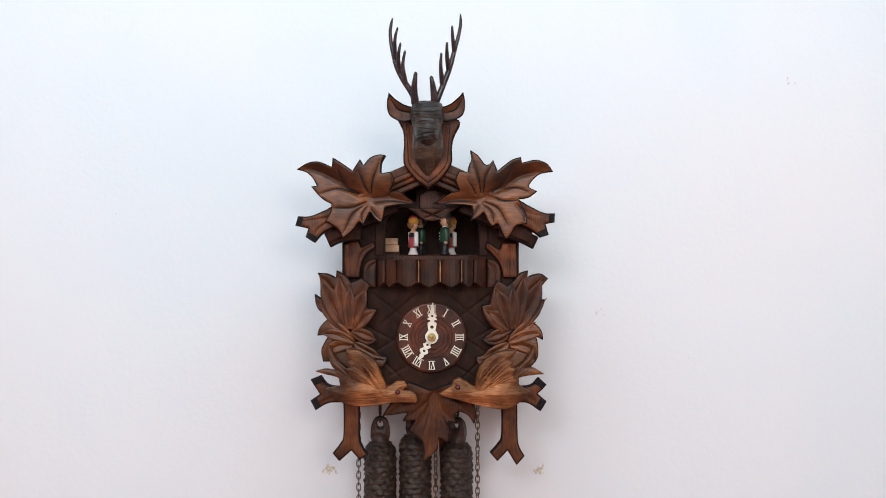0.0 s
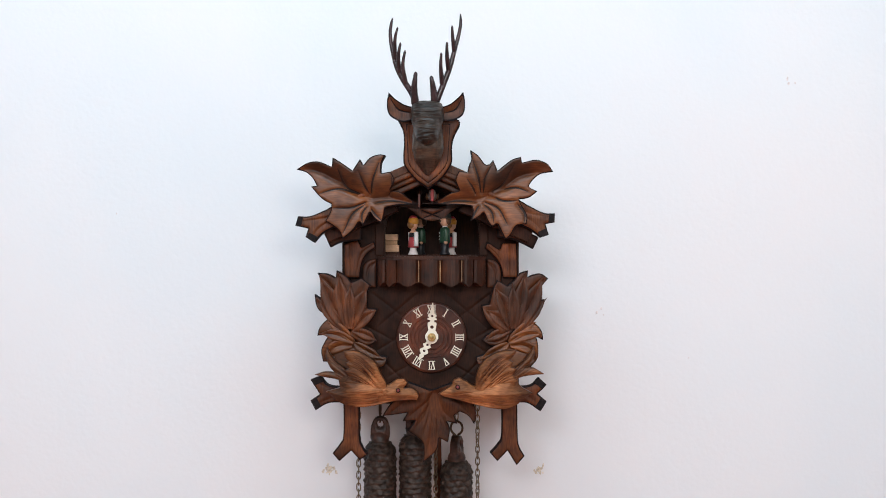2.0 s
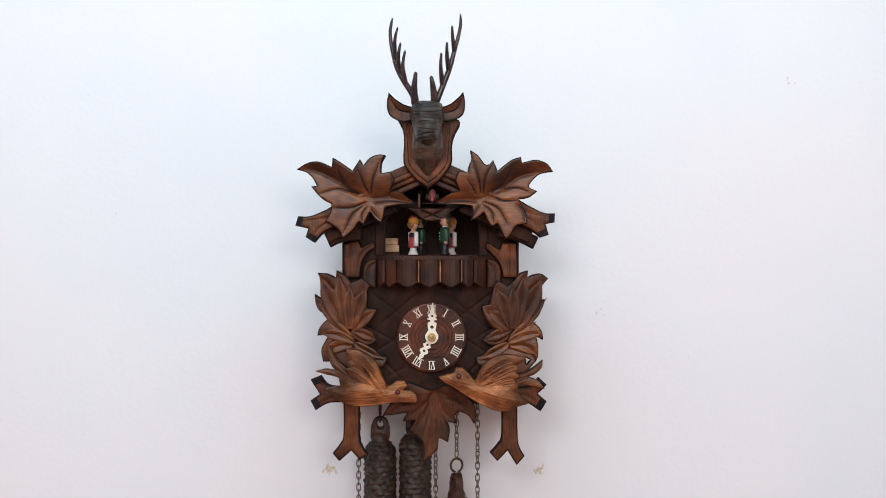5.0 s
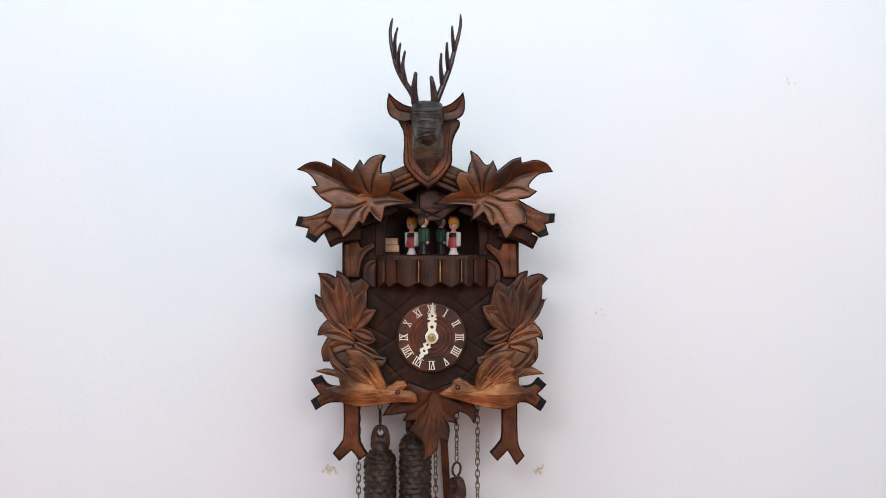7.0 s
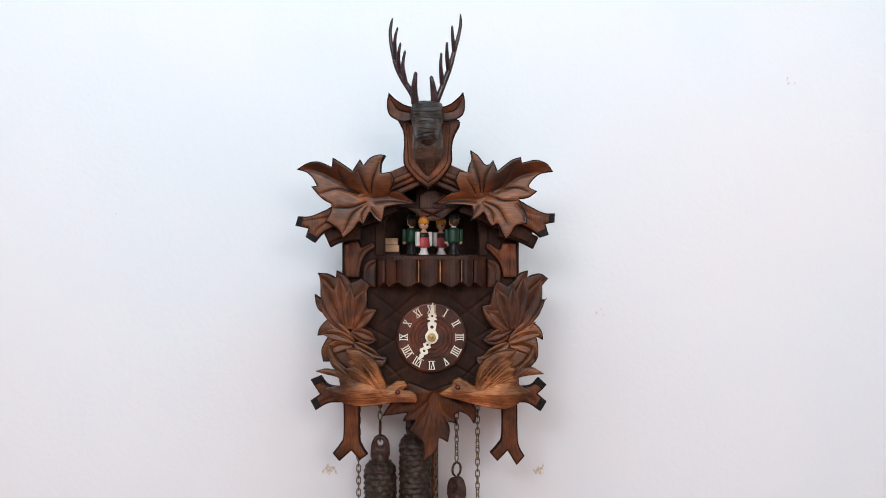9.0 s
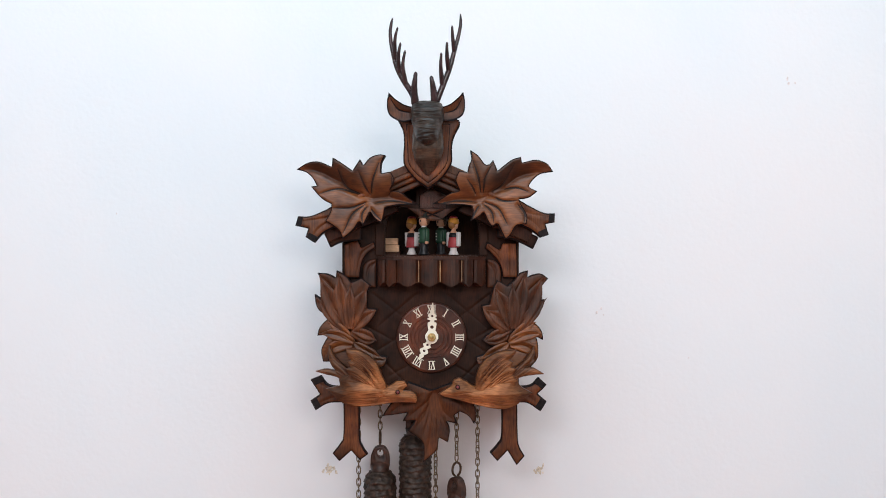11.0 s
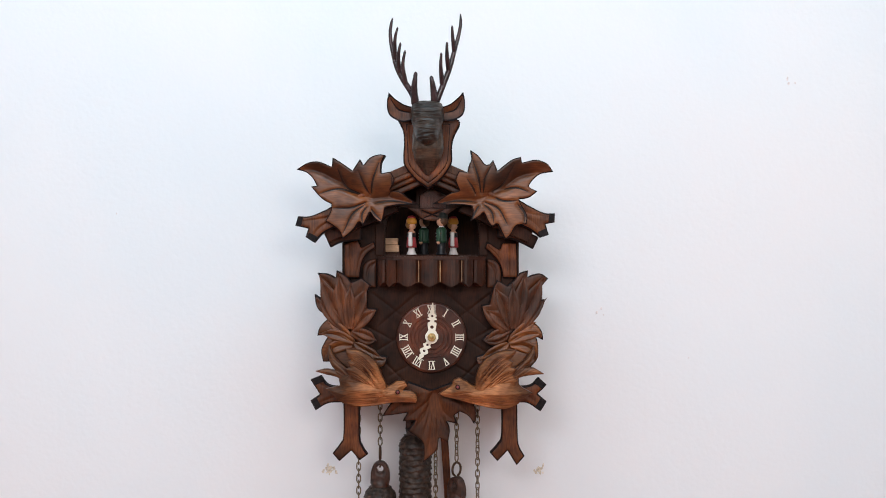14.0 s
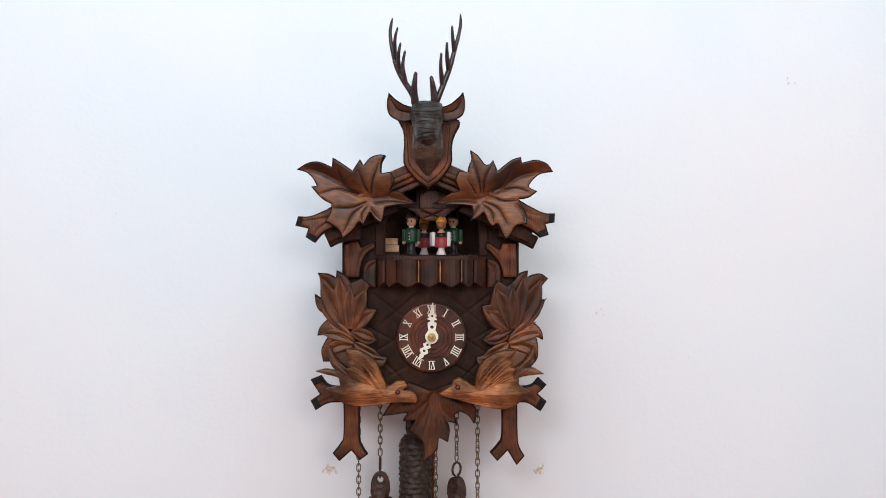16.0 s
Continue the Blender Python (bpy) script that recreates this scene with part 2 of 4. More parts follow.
    if fold:
        # dished along a curved midrib: steep above it, shallow below
        line, up, deep_up, wide_up, deep_low, wide_low = fold
        d, sd = edge_distance(curve_line(line, 4.0, False), v2, False)
        h += np.where(sd * up > 0, deep_up * np.tanh(d / wide_up), deep_low * np.tanh(d / wide_low)) - 0.4 * deep_up
    if rough:
        h += fade * rough * np.array([noise.noise((p[0] * 0.16, p[1] * 0.16, y * 50)) for p in v2])
    if sway:
        h = h + np.array([sway(p[0], p[1]) for p in v2])
    k = scale_at(y)
    x3, z3 = (v2[:, 0] - MID_U) * k, (MID_V - v2[:, 1]) * k
    front = np.stack([x3, y - h * GRID, z3], 1)
    n = len(v2)
    count = {}
    for tri in f.tolist():
        for i in range(3):
            e = (tri[i], tri[(i + 1) % 3])
            count[e] = 1
    rim = [e for e in count if (e[1], e[0]) not in count]
    co, face, mat, sm = front.tolist(), f.tolist(), np.where(dist[f].max(1) < rim_w * 1.06 + 0.02 if rim_w else np.zeros(len(f), bool), 1, np.where(stained & stain, len(mats) - 1, 0)).tolist(), [True] * len(f)
    used = {}

    def rim_vert(i, back):
        if (i, back) not in used:
            used[(i, back)] = len(co)
            co.append([x3[i], y + thick if back else front[i][1], z3[i]])
        return used[(i, back)]

    for i, j in rim:
        face.append([rim_vert(j, 0), rim_vert(i, 0), rim_vert(i, 1), rim_vert(j, 1)])
        mat.append(1)
        sm.append(False)
    s = len(co)
    co += [[x3[i], y + thick, z3[i]] for i in range(n)]
    for tri in f.tolist():
        face.append([s + i for i in reversed(tri)])
        mat.append(1)
        sm.append(False)
    mesh = bpy.data.meshes.new(name)
    mesh.from_pydata(co, [], face)
    mesh.polygons.foreach_set("material_index", mat)
    mesh.polygons.foreach_set("use_smooth", sm)
    mesh.update()
    return link_mesh(name, mesh, parent, label, mats)


def bm_box(bm, lo, hi, bevel=0.0008, m=None):
    r = bmesh.ops.create_cube(bm, size=1)
    lo, hi = Vector(lo), Vector(hi)
    for v in r["verts"]:
        v.co = Vector([(lo[i] + hi[i]) / 2 + v.co[i] * (hi[i] - lo[i]) for i in range(3)])
        if m:
            v.co = m @ v.co
    if bevel:
        es = list({e for v in r["verts"] for e in v.link_edges})
        bmesh.ops.bevel(bm, geom=es, offset=bevel, segments=2, affect="EDGES", profile=0.5)
    return bm


def grid_box(bm, u0, v0, u1, v1, y0, y1, bevel=0.0008):
    a, b = at(u0, v1, y0), at(u1, v0, y0)
    return bm_box(bm, (a.x, y0, a.z), (b.x, y1, b.z), bevel)


def prism(bm, poly, y0, y1, bevel=0.0):
    front = [bm.verts.new(at(u, v, y0)) for u, v in poly]
    k = [Vector((w.co.x, y1, w.co.z)) for w in front]
    back = [bm.verts.new(c) for c in k]
    n = len(poly)
    fs = [bm.faces.new(front), bm.faces.new(back[::-1])]
    for i in range(n):
        fs.append(bm.faces.new((front[i], back[i], back[(i + 1) % n], front[(i + 1) % n])))
    if bevel:
        bmesh.ops.bevel(bm, geom=list(fs[0].edges), offset=bevel, segments=2, affect="EDGES", profile=0.5)
    return bm


def lathe(bm, profile, centre=(0, 0), seg=24, mat=0, squash=1.0):
    """Turned about z: profile of (radius, z)."""
    rings = []
    for r, z in profile:
        rings.append([bm.verts.new((centre[0] + r * math.cos(2 * math.pi * i / seg),
                                    centre[1] + r * squash * math.sin(2 * math.pi * i / seg), z)) for i in range(seg)])
    for a, b in zip(rings, rings[1:]):
        for i in range(seg):
            f = bm.faces.new((a[i], a[(i + 1) % seg], b[(i + 1) % seg], b[i]))
            f.material_index = mat
    for ring in (rings[0], rings[-1]):
        f = bm.faces.new(ring)
        f.material_index = mat
    return bm


def tube(bm, points, radii, seg=10):
    """Tapered round limb through points in space."""
    pts = [Vector(p) for p in points]
    rings = []
    for i, p in enumerate(pts):
        way = (pts[min(i + 1, len(pts) - 1)] - pts[max(i - 1, 0)]).normalized()
        side = way.cross(Vector((0, 1, 0))).normalized()
        up = side.cross(way)
        rings.append([bm.verts.new(p + radii[i] * (math.cos(2*math.pi*j/seg) * side + math.sin(2*math.pi*j/seg) * up)) for j in range(seg)])
    for a, b in zip(rings, rings[1:]):
        for j in range(seg):
            bm.faces.new((a[j], a[(j + 1) % seg], b[(j + 1) % seg], b[j]))
    bm.faces.new(rings[0])
    bm.faces.new(rings[-1])
    return bm


def smooth_path(points, n=14):
    p = curve_line(points, 3.0, False)
    p = np.vstack([p, np.array(points[-1], float)])
    idx = np.linspace(0, len(p) - 1, n)
    return [p[int(round(i))] for i in idx]


def shade_upper_half(m, start, tip, y, shade):
    """Dark stain with shade painted in, on the upper outer half of a leaf, above its midrib from start to tip."""
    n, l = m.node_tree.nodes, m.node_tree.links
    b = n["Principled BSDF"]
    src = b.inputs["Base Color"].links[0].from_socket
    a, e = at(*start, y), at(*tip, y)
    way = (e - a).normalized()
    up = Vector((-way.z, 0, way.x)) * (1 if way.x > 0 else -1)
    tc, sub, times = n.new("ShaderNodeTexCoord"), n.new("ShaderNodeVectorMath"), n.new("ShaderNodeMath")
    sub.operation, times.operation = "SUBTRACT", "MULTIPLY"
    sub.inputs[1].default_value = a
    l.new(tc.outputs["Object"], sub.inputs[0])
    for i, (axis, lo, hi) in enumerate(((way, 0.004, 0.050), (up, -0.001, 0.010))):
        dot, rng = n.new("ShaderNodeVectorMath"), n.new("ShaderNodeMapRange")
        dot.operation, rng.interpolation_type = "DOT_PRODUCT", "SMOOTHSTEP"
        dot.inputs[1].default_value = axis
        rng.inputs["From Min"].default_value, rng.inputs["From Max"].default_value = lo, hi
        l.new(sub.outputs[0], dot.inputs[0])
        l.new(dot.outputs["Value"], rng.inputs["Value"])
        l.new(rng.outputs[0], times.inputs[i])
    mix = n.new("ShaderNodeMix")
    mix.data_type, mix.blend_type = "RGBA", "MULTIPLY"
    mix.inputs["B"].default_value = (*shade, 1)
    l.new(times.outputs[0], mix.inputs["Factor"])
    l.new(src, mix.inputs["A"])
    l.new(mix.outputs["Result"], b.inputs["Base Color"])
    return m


TOP_LEAF_W = shade_upper_half(wood("leaf wood with painted upper shade", (0.060, 0.0190, 0.0058), (0.195, 0.069, 0.0210), 0.38, 0.10, 80, 1.0, 0.36), (660, 356), (525, 298), -0.063, (0.40, 0.36, 0.36))
TOP_LEAF_E = shade_upper_half(wood("leaf wood with painted upper shade mirrored", (0.060, 0.0190, 0.0058), (0.195, 0.069, 0.0210), 0.38, 0.10, 100, 1.0, 0.36), (842, 358), (979, 300), -0.063, (0.40, 0.36, 0.36))


# ---------------------------------------------------------------- room
def room():
    def slab(name, lo, hi, mat):
        bm = bmesh.new()
        bm_box(bm, lo, hi, 0)
        return tagged(part(name, bm, mat, None), kind="structure")
    T = 0.12
    slab("wall_north", (-ROOM_X - T, WALL_Y, 0), (ROOM_X + T, WALL_Y + T, ROOM_TOP), PLASTER)
    slab("floor", (-ROOM_X - T, ROOM_BACK - T, -T), (ROOM_X + T, WALL_Y + T, 0), FLOOR)
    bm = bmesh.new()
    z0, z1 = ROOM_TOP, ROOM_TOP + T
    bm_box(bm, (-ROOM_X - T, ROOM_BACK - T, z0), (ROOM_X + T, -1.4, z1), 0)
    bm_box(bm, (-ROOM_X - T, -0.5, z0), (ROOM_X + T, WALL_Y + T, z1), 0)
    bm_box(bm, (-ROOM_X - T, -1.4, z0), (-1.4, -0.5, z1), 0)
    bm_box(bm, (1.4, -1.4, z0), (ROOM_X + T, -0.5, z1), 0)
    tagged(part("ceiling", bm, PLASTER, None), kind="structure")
    slab("wall_west", (-ROOM_X - T, ROOM_BACK, 0), (-ROOM_X, WALL_Y, ROOM_TOP), BACK_PAINT)
    slab("wall_east", (ROOM_X, ROOM_BACK, 0), (ROOM_X + T, WALL_Y, ROOM_TOP), BACK_PAINT)
    # wall behind the camera, with two window openings
    bm = bmesh.new()
    y0, y1, cut = ROOM_BACK - T, ROOM_BACK, ((-1.32, -0.2, 2.24, 2.96), (0.2, 1.32, 1.78, 2.50))
    for a, b in ((-ROOM_X - T, -1.32), (-0.2, 0.2), (1.32, ROOM_X + T)):
        bm_box(bm, (a, y0, 0), (b, y1, ROOM_TOP), 0)
    for a, b, z0, z1 in cut:
        bm_box(bm, (a, y0, 0), (b, y1, z0), 0)
        bm_box(bm, (a, y0, z1), (b, y1, ROOM_TOP), 0)
    tagged(part("wall_south", bm, BACK_PAINT, None), kind="structure")


room()

# ---------------------------------------------------------------- the clock
clock = empty("cuckoo_clock", "brown carved cuckoo clock with stag head, on a white wall", "clock", (0, 0, EYE_Z))


def case():
    bm = bmesh.new()
    grid_box(bm, 606, 425, 614, 714, 0.011, WALL_Y - 0.002)
    part("case_side", bm, CASE, clock)
    bm = bmesh.new()
    grid_box(bm, 910, 425, 918, 714, 0.011, WALL_Y - 0.002)
    part("case_side", bm, CASE, clock)
    bm = bmesh.new()
    grid_box(bm, 614.5, 350, 909.5, 714, WALL_Y - 0.010, WALL_Y - 0.003)
    part("case_back", bm, CASE, clock)
    bm = bmesh.new()
    grid_box(bm, 704, 310, 822, 364, 0.116, 0.121)
    part("gable_back", bm, CASE, clock)
    bm = bmesh.new()
    grid_box(bm, 614.5, 365, 909.5, 452, 0.108, 0.114)
    part("stage_back", bm, CASE, clock)
    bm = bmesh.new()
    grid_box(bm, 614.5, 455, 909.5, 461, 0.011, 0.105)
    part("stage_floor", bm, CASE, clock)
    arch = [(682, 451), (682, 410), (686, 388), (697, 372), (712, 367), (728, 370), (740, 379), (752, 386), (765, 389),
            (778, 386), (790, 379), (802, 370), (818, 367), (833, 372), (843, 388), (847, 410), (847, 451)]
    door = [(742, 369), (742, 346), (765, 334), (789, 346), (789, 369)]
    relief("case_front", [(606, 428), (680, 378), (764, 316), (848, 378), (918, 428), (918, 714), (606, 714)], 0.0, clock,
           (CASE, CASE), 0.010, 0.6, 3, holes=(arch, door, [(704, 358), (737, 336), (737, 358)], [(793, 336), (828, 358), (793, 358)]), step=3.4, rough=0.1,
           veins=[[(660, 520), (738, 580)], [(738, 520), (655, 590)], [(868, 520), (788, 580)], [(790, 520), (872, 590)],
                  [(645, 575), (700, 605)], [(660, 625), (735, 580)], [(690, 665), (735, 640)], [(882, 575), (828, 605)],
                  [(868, 628), (792, 580)], [(838, 665), (792, 640)], [(680, 640), (730, 690)], [(848, 640), (798, 690)]],
           groove=1.1, chisel=0.25, cut_w=0.9, edge_step=4, stain=False)
    relief("valance", [(722, 368), (742, 370), (790, 370), (808, 368), (796, 377), (782, 387), (765, 391), (748, 387), (735, 378)],
           -0.006, clock, (LEAF_DARK, EDGE), 0.006, 0.6, 3, veins=[[(745, 372), (785, 388)], [(785, 372), (745, 388)]], chisel=0.2)


case()


def bar(a, b, w, y0, y1, name, mat, bevel=0.001):
    """Straight board between two grid points, w grid units deep below the line a-b."""
    bm = bmesh.new()
    a, b = np.array(a, float), np.array(b, float)
    d = (b - a) / np.linalg.norm(b - a)
    n = np.array((-d[1], d[0])) * (1 if d[0] > 0 else -1)
    prism(bm, [tuple(a), tuple(b), tuple(b + n * w), tuple(a + n * w)], y0, y1, bevel)
    return part(name, bm, mat, clock)


def roof():
    for s in (-1, 1):
        o = lambda u: 758 + s * u
        bar((o(0), 275), (o(160), 345), 14, -0.052, WALL_Y - 0.004, "roof_board", BRANCH)
        bar((o(0), 290), (o(150), 356), 9, -0.060, -0.040, "roof_moulding", BRANCH, 0.0025)
        bar((o(0), 300), (o(150), 366), 9, -0.056, -0.036, "roof_moulding", BRANCH, 0.0025)
        bar((o(0), 311), (o(150), 377), 10, -0.050, -0.030, "roof_moulding", LEAF_DARK, 0.002)
        bar((o(64), 352), (o(186), 408), 24, -0.038, 0.0, "gable_board", CASE)


roof()


def leaves():
    left = [(525, 300), (545, 289), (565, 287), (588, 296), (590, 280), (605, 289), (625, 303), (638, 283), (644, 294),
            (655, 281), (670, 275), (683, 276), (676, 290), (675, 308), (692, 305), (698, 320), (690, 338), (708, 340),
            (725, 352), (741, 362), (720, 362), (700, 364), (682, 368), (679, 383), (675, 396), (662, 386), (655, 375),
            (649, 388), (643, 400), (636, 392), (625, 408), (607, 424), (601, 410), (590, 400), (576, 392), (585, 375), (587, 362),
            (570, 352), (551, 331), (561, 329), (553, 315), (541, 305)]
    lv = [[(655, 344), (646, 330), (636, 306)], [(657, 342), (661, 318), (672, 288)], [(688, 346), (694, 332), (694, 312)], [(640, 344), (612, 330), (598, 298)],
          [(636, 344), (600, 335), (564, 344)], [(648, 358), (622, 368), (590, 369)], [(646, 362), (624, 380), (608, 412)], [(649, 366), (641, 380), (642, 397)],
          [(657, 370), (664, 380), (676, 391)], [(664, 360), (694, 356), (732, 361)]]
    relief("top_leaf", left, -0.063, clock, (TOP_LEAF_W, EDGE, CUT_SHADE), 0.012, 2.4, 4, lv, 3.6, 0.8, label="large carved leaf with toothed edge",
           fold=([(735, 361), (690, 350), (650, 349), (600, 322), (560, 303), (528, 300)], 1, 20, 20, 9, 11), rim_w=1.7, step=2.0, cut_w=1.6, soft=2.0, valley=(1.5, 5.5), rough=0.12)
    right = [(979, 304), (970, 292), (958, 286), (945, 284), (923, 289), (921, 279), (905, 284), (890, 295), (880, 303), (872, 284),
             (866, 292), (858, 292), (846, 277), (832, 267), (834, 282), (829, 295), (827, 306), (812, 303), (806, 320), (813, 338),
             (795, 343), (782, 351), (765, 361), (790, 362), (815, 363), (835, 365), (837, 378), (832, 392), (848, 384), (856, 376),
             (862, 390), (870, 402), (880, 396), (886, 408), (894, 425), (904, 415), (914, 400), (932, 397), (932, 380), (922, 362),
             (918, 353), (936, 350), (951, 339), (938, 333), (936, 329), (943, 319), (957, 308)]
    rv = [[(851, 342), (846, 315), (836, 284)], [(855, 342), (858, 318), (869, 294)], [(842, 344), (836, 332), (826, 318)], [(866, 342), (890, 326), (910, 290)],
          [(872, 348), (890, 356), (916, 356)], [(892, 335), (914, 333), (934, 340)], [(858, 358), (882, 370), (898, 398)], [(856, 362), (870, 376), (874, 396)],
          [(848, 364), (842, 374), (836, 388)], [(842, 358), (810, 356), (775, 361)], [(916, 362), (928, 378), (928, 394)]]
    relief("top_leaf", right, -0.063, clock, (TOP_LEAF_E, EDGE, CUT_SHADE), 0.012, 2.4, 4, rv, 3.6, -0.8, label="large carved leaf with toothed edge",
           fold=([(770, 361), (812, 352), (850, 352), (886, 336), (922, 312), (976, 302)], -1, 20, 20, 9, 11), rim_w=1.7, step=2.0, cut_w=1.6, soft=2.0, valley=(1.5, 5.5), rough=0.12)
    # branch stubs and board ends beneath the top leaves
    relief("branch_stub", [(640, 350), (600, 360), (572, 374), (548, 383), (528, 383), (523, 400), (546, 405), (541, 420), (557, 430), (574, 412),
                           (600, 400), (640, 390)], -0.050, clock, (BRANCH, EDGE), 0.014, 3, 5, rim_w=2.2, stain=False, veins=
           [[(620, 370), (580, 385), (530, 392)], [(610, 380), (570, 400), (550, 424)]])
    relief("board_end", [(640, 380), (574, 414), (585, 438), (606, 429), (640, 425)], -0.030, clock, (CASE, EDGE), 0.02, 1, 4, rim_w=2.6)
    relief("branch_stub", [(880, 350), (912, 352), (935, 364), (962, 377), (982, 378), (981, 394), (965, 397), (971, 416), (956, 421), (935, 405),
                           (910, 396), (880, 390)], -0.050, clock, (BRANCH, EDGE), 0.014, 3, 5, rim_w=2.2, stain=False, veins=
           [[(900, 362), (935, 378), (978, 386)], [(905, 374), (940, 392), (962, 412)]])
    relief("board_end", [(880, 385), (953, 420), (943, 441), (912, 426), (880, 420)], -0.030, clock, (CASE, EDGE), 0.02, 1, 4, rim_w=2.6)

    # side foliage
    a = [(562, 483), (580, 485), (595, 492), (596, 479), (612, 488), (622, 500), (640, 492), (656, 505), (650, 522), (651, 546), (668, 547),
         (663, 560), (653, 572), (640, 580), (652, 592), (667, 603), (655, 611), (640, 610), (625, 600), (610, 590), (597, 572), (586, 561),
         (568, 552), (560, 540), (557, 521), (572, 531), (573, 515), (570, 498)]
    relief("side_leaf", a, -0.016, clock, (LEAF_DARK, EDGE), 0.016, 2.2, 3.5,
           [[(618, 585), (605, 540), (585, 505), (568, 488)], [(620, 582), (616, 535), (600, 490)], [(620, 580), (628, 540), (646, 508)],
            [(614, 585), (590, 555), (562, 534)], [(624, 580), (640, 562), (664, 550)], [(626, 590), (645, 600), (662, 604)]], 2.6, 3.6,
           rim_w=1.5, step=2.1, cut_w=0.9, stain=False, valley=(3.6, 7), soft=1.8, reach=15, rough=0.12)
    b = [(586, 561), (605, 572), (625, 590), (640, 606), (660, 625), (686, 632), (682, 645), (672, 652), (650, 655), (625, 662), (600, 665), (590, 640),
         (572, 640), (569, 620), (575, 605), (583, 592), (562, 594), (565, 582), (574, 570)]
    relief("side_leaf", b, -0.014, clock, (LEAF, EDGE), 0.014, 2.2, 3.5,
           [[(620, 600), (600, 590), (568, 590)], [(620, 604), (595, 606), (576, 632)], [(622, 600), (610, 580), (588, 566)], [(625, 604), (650, 630), (680, 636)]], 2.4, 3.4, holes=[[(582, 635), (592, 631), (590, 646)]], rim_w=1.5, cut_w=0.9, stain=False, valley=(3, 6), soft=1.8, reach=14, rough=0.12)
    c = [(970, 493), (958, 485), (945, 486), (933, 491), (934, 479), (920, 484), (908, 497), (898, 506), (880, 496), (872, 512), (866, 538), (852, 541),
         (856, 558), (866, 575), (880, 587), (864, 591), (853, 602), (866, 611), (882, 612), (900, 604), (918, 592), (930, 574), (945, 561),
         (958, 548), (965, 530), (947, 532), (948, 520), (959, 506)]
    relief("side_leaf", c, -0.016, clock, (LEAF_DARK, EDGE), 0.016, 2.2, 3.5,
           [[(903, 590), (918, 545), (945, 505), (966, 494)], [(901, 585), (905, 535), (930, 488)], [(899, 580), (890, 540), (876, 506)],
            [(908, 588), (935, 560), (960, 536)], [(897, 580), (880, 562), (856, 546)], [(896, 595), (878, 603), (858, 603)]], 2.6, -3.6,
           rim_w=1.5, step=2.1, cut_w=0.9, stain=False, valley=(3.6, 7), soft=1.8, reach=15, rough=0.12)
    d = [(938, 569), (920, 575), (900, 592), (885, 608), (870, 622), (842, 632), (846, 645), (860, 652), (880, 655), (905, 662), (925, 662), (940, 648),
         (951, 634), (952, 612), (949, 596), (961, 602), (959, 588), (951, 576)]
    relief("side_leaf", d, -0.014, clock, (LEAF, EDGE), 0.014, 2.2, 3.5,
           [[(900, 600), (925, 590), (956, 594)], [(900, 606), (930, 612), (946, 636)], [(898, 600), (915, 582), (936, 572)], [(896, 606), (872, 630), (848, 637)]], 2.4, -3.4, holes=[[(930, 633), (939, 637), (931, 646)]], rim_w=1.5, cut_w=0.9, stain=False, valley=(3, 6), soft=1.8, reach=14, rough=0.12)
    # overlapping leaflets in front of the side boards, drawn for one side and mirrored for the other
    sprays = [([(612, 586), (592, 562), (559, 527)], 22, 0.0), ([(611, 582), (588, 540), (565, 487)], 30, 1.4), ([(624, 584), (652, 592), (666, 603)], 17, 0.6),
              ([(617, 580), (602, 530), (599, 482)], 24, 2.8), ([(624, 584), (640, 562), (666, 549)], 23, 1.8), ([(624, 578), (632, 540), (651, 508)], 25, 3.2),
              ([(619, 582), (616, 545), (621, 500)], 21, 4.4),
              ([(626, 606), (600, 576), (578, 570)], 18, 1.6), ([(626, 606), (596, 588), (565, 591)], 19, 2.6), ([(624, 612), (592, 604), (575, 634)], 22, 0.8),
              ([(628, 608), (646, 622), (680, 636)], 18, 1.4)]
    for east in (False, True):
        for line, wide, up in sprays:
            p = [np.array(((1527 - u if east else u), v), float) for u, v in line]
            rim, far = [], []
            for i in range(13):
                t = i / 12
                c = (1 - t) ** 2 * p[0] + 2 * t * (1 - t) * p[1] + t * t * p[2]
                d = 2 * (1 - t) * (p[1] - p[0]) + 2 * t * (p[2] - p[1])
                n = np.array((-d[1], d[0])) / np.linalg.norm(d)
                w = wide * 0.5 * (0.34 + 0.66 * math.sin(math.pi * t ** 0.9) ** 0.8) * min(1, (1 - t) * 3.2)
                rim.append(tuple(c + n * w))
                far.append(tuple(c - n * w))
            axis = [tuple((1 - t) ** 2 * p[0] + 2 * t * (1 - t) * p[1] + t * t * p[2]) for t in (0.04, 0.3, 0.6, 0.93)]
            low = up > 0 and line[0][1] > 600
            relief("leaflet", rim[:-1] + [tuple(p[2])] + far[:-1][::-1], -0.0185 - 0.0009 * up, clock, (LEAF if low else LEAF_RED, LEAF_DARK), 0.004 + 0.0005 * up, 1.6, 3.0,
                   [axis], 0.9, 0.0, step=2.0, stain=False, cut_w=0.6, soft=1.4, rough=0.1, edge_step=2.5,
                   fold=(axis, 1, 4.2, 8, 4.2, 8))
    # bottom leaf
    e = [(722, 676), (745, 684), (763, 690), (782, 684), (805, 676), (826, 698), (838, 714), (843, 735), (839, 751), (829, 736), (814, 728), (803, 735), (809, 750),
         (790, 745), (796, 760), (793, 783), (777, 774), (772, 797), (749, 818), (750, 797), (746, 780), (722, 762), (736, 744), (713, 745),
         (722, 730), (702, 733), (677, 736), (692, 714), (706, 700)]
    n = (764, 702)
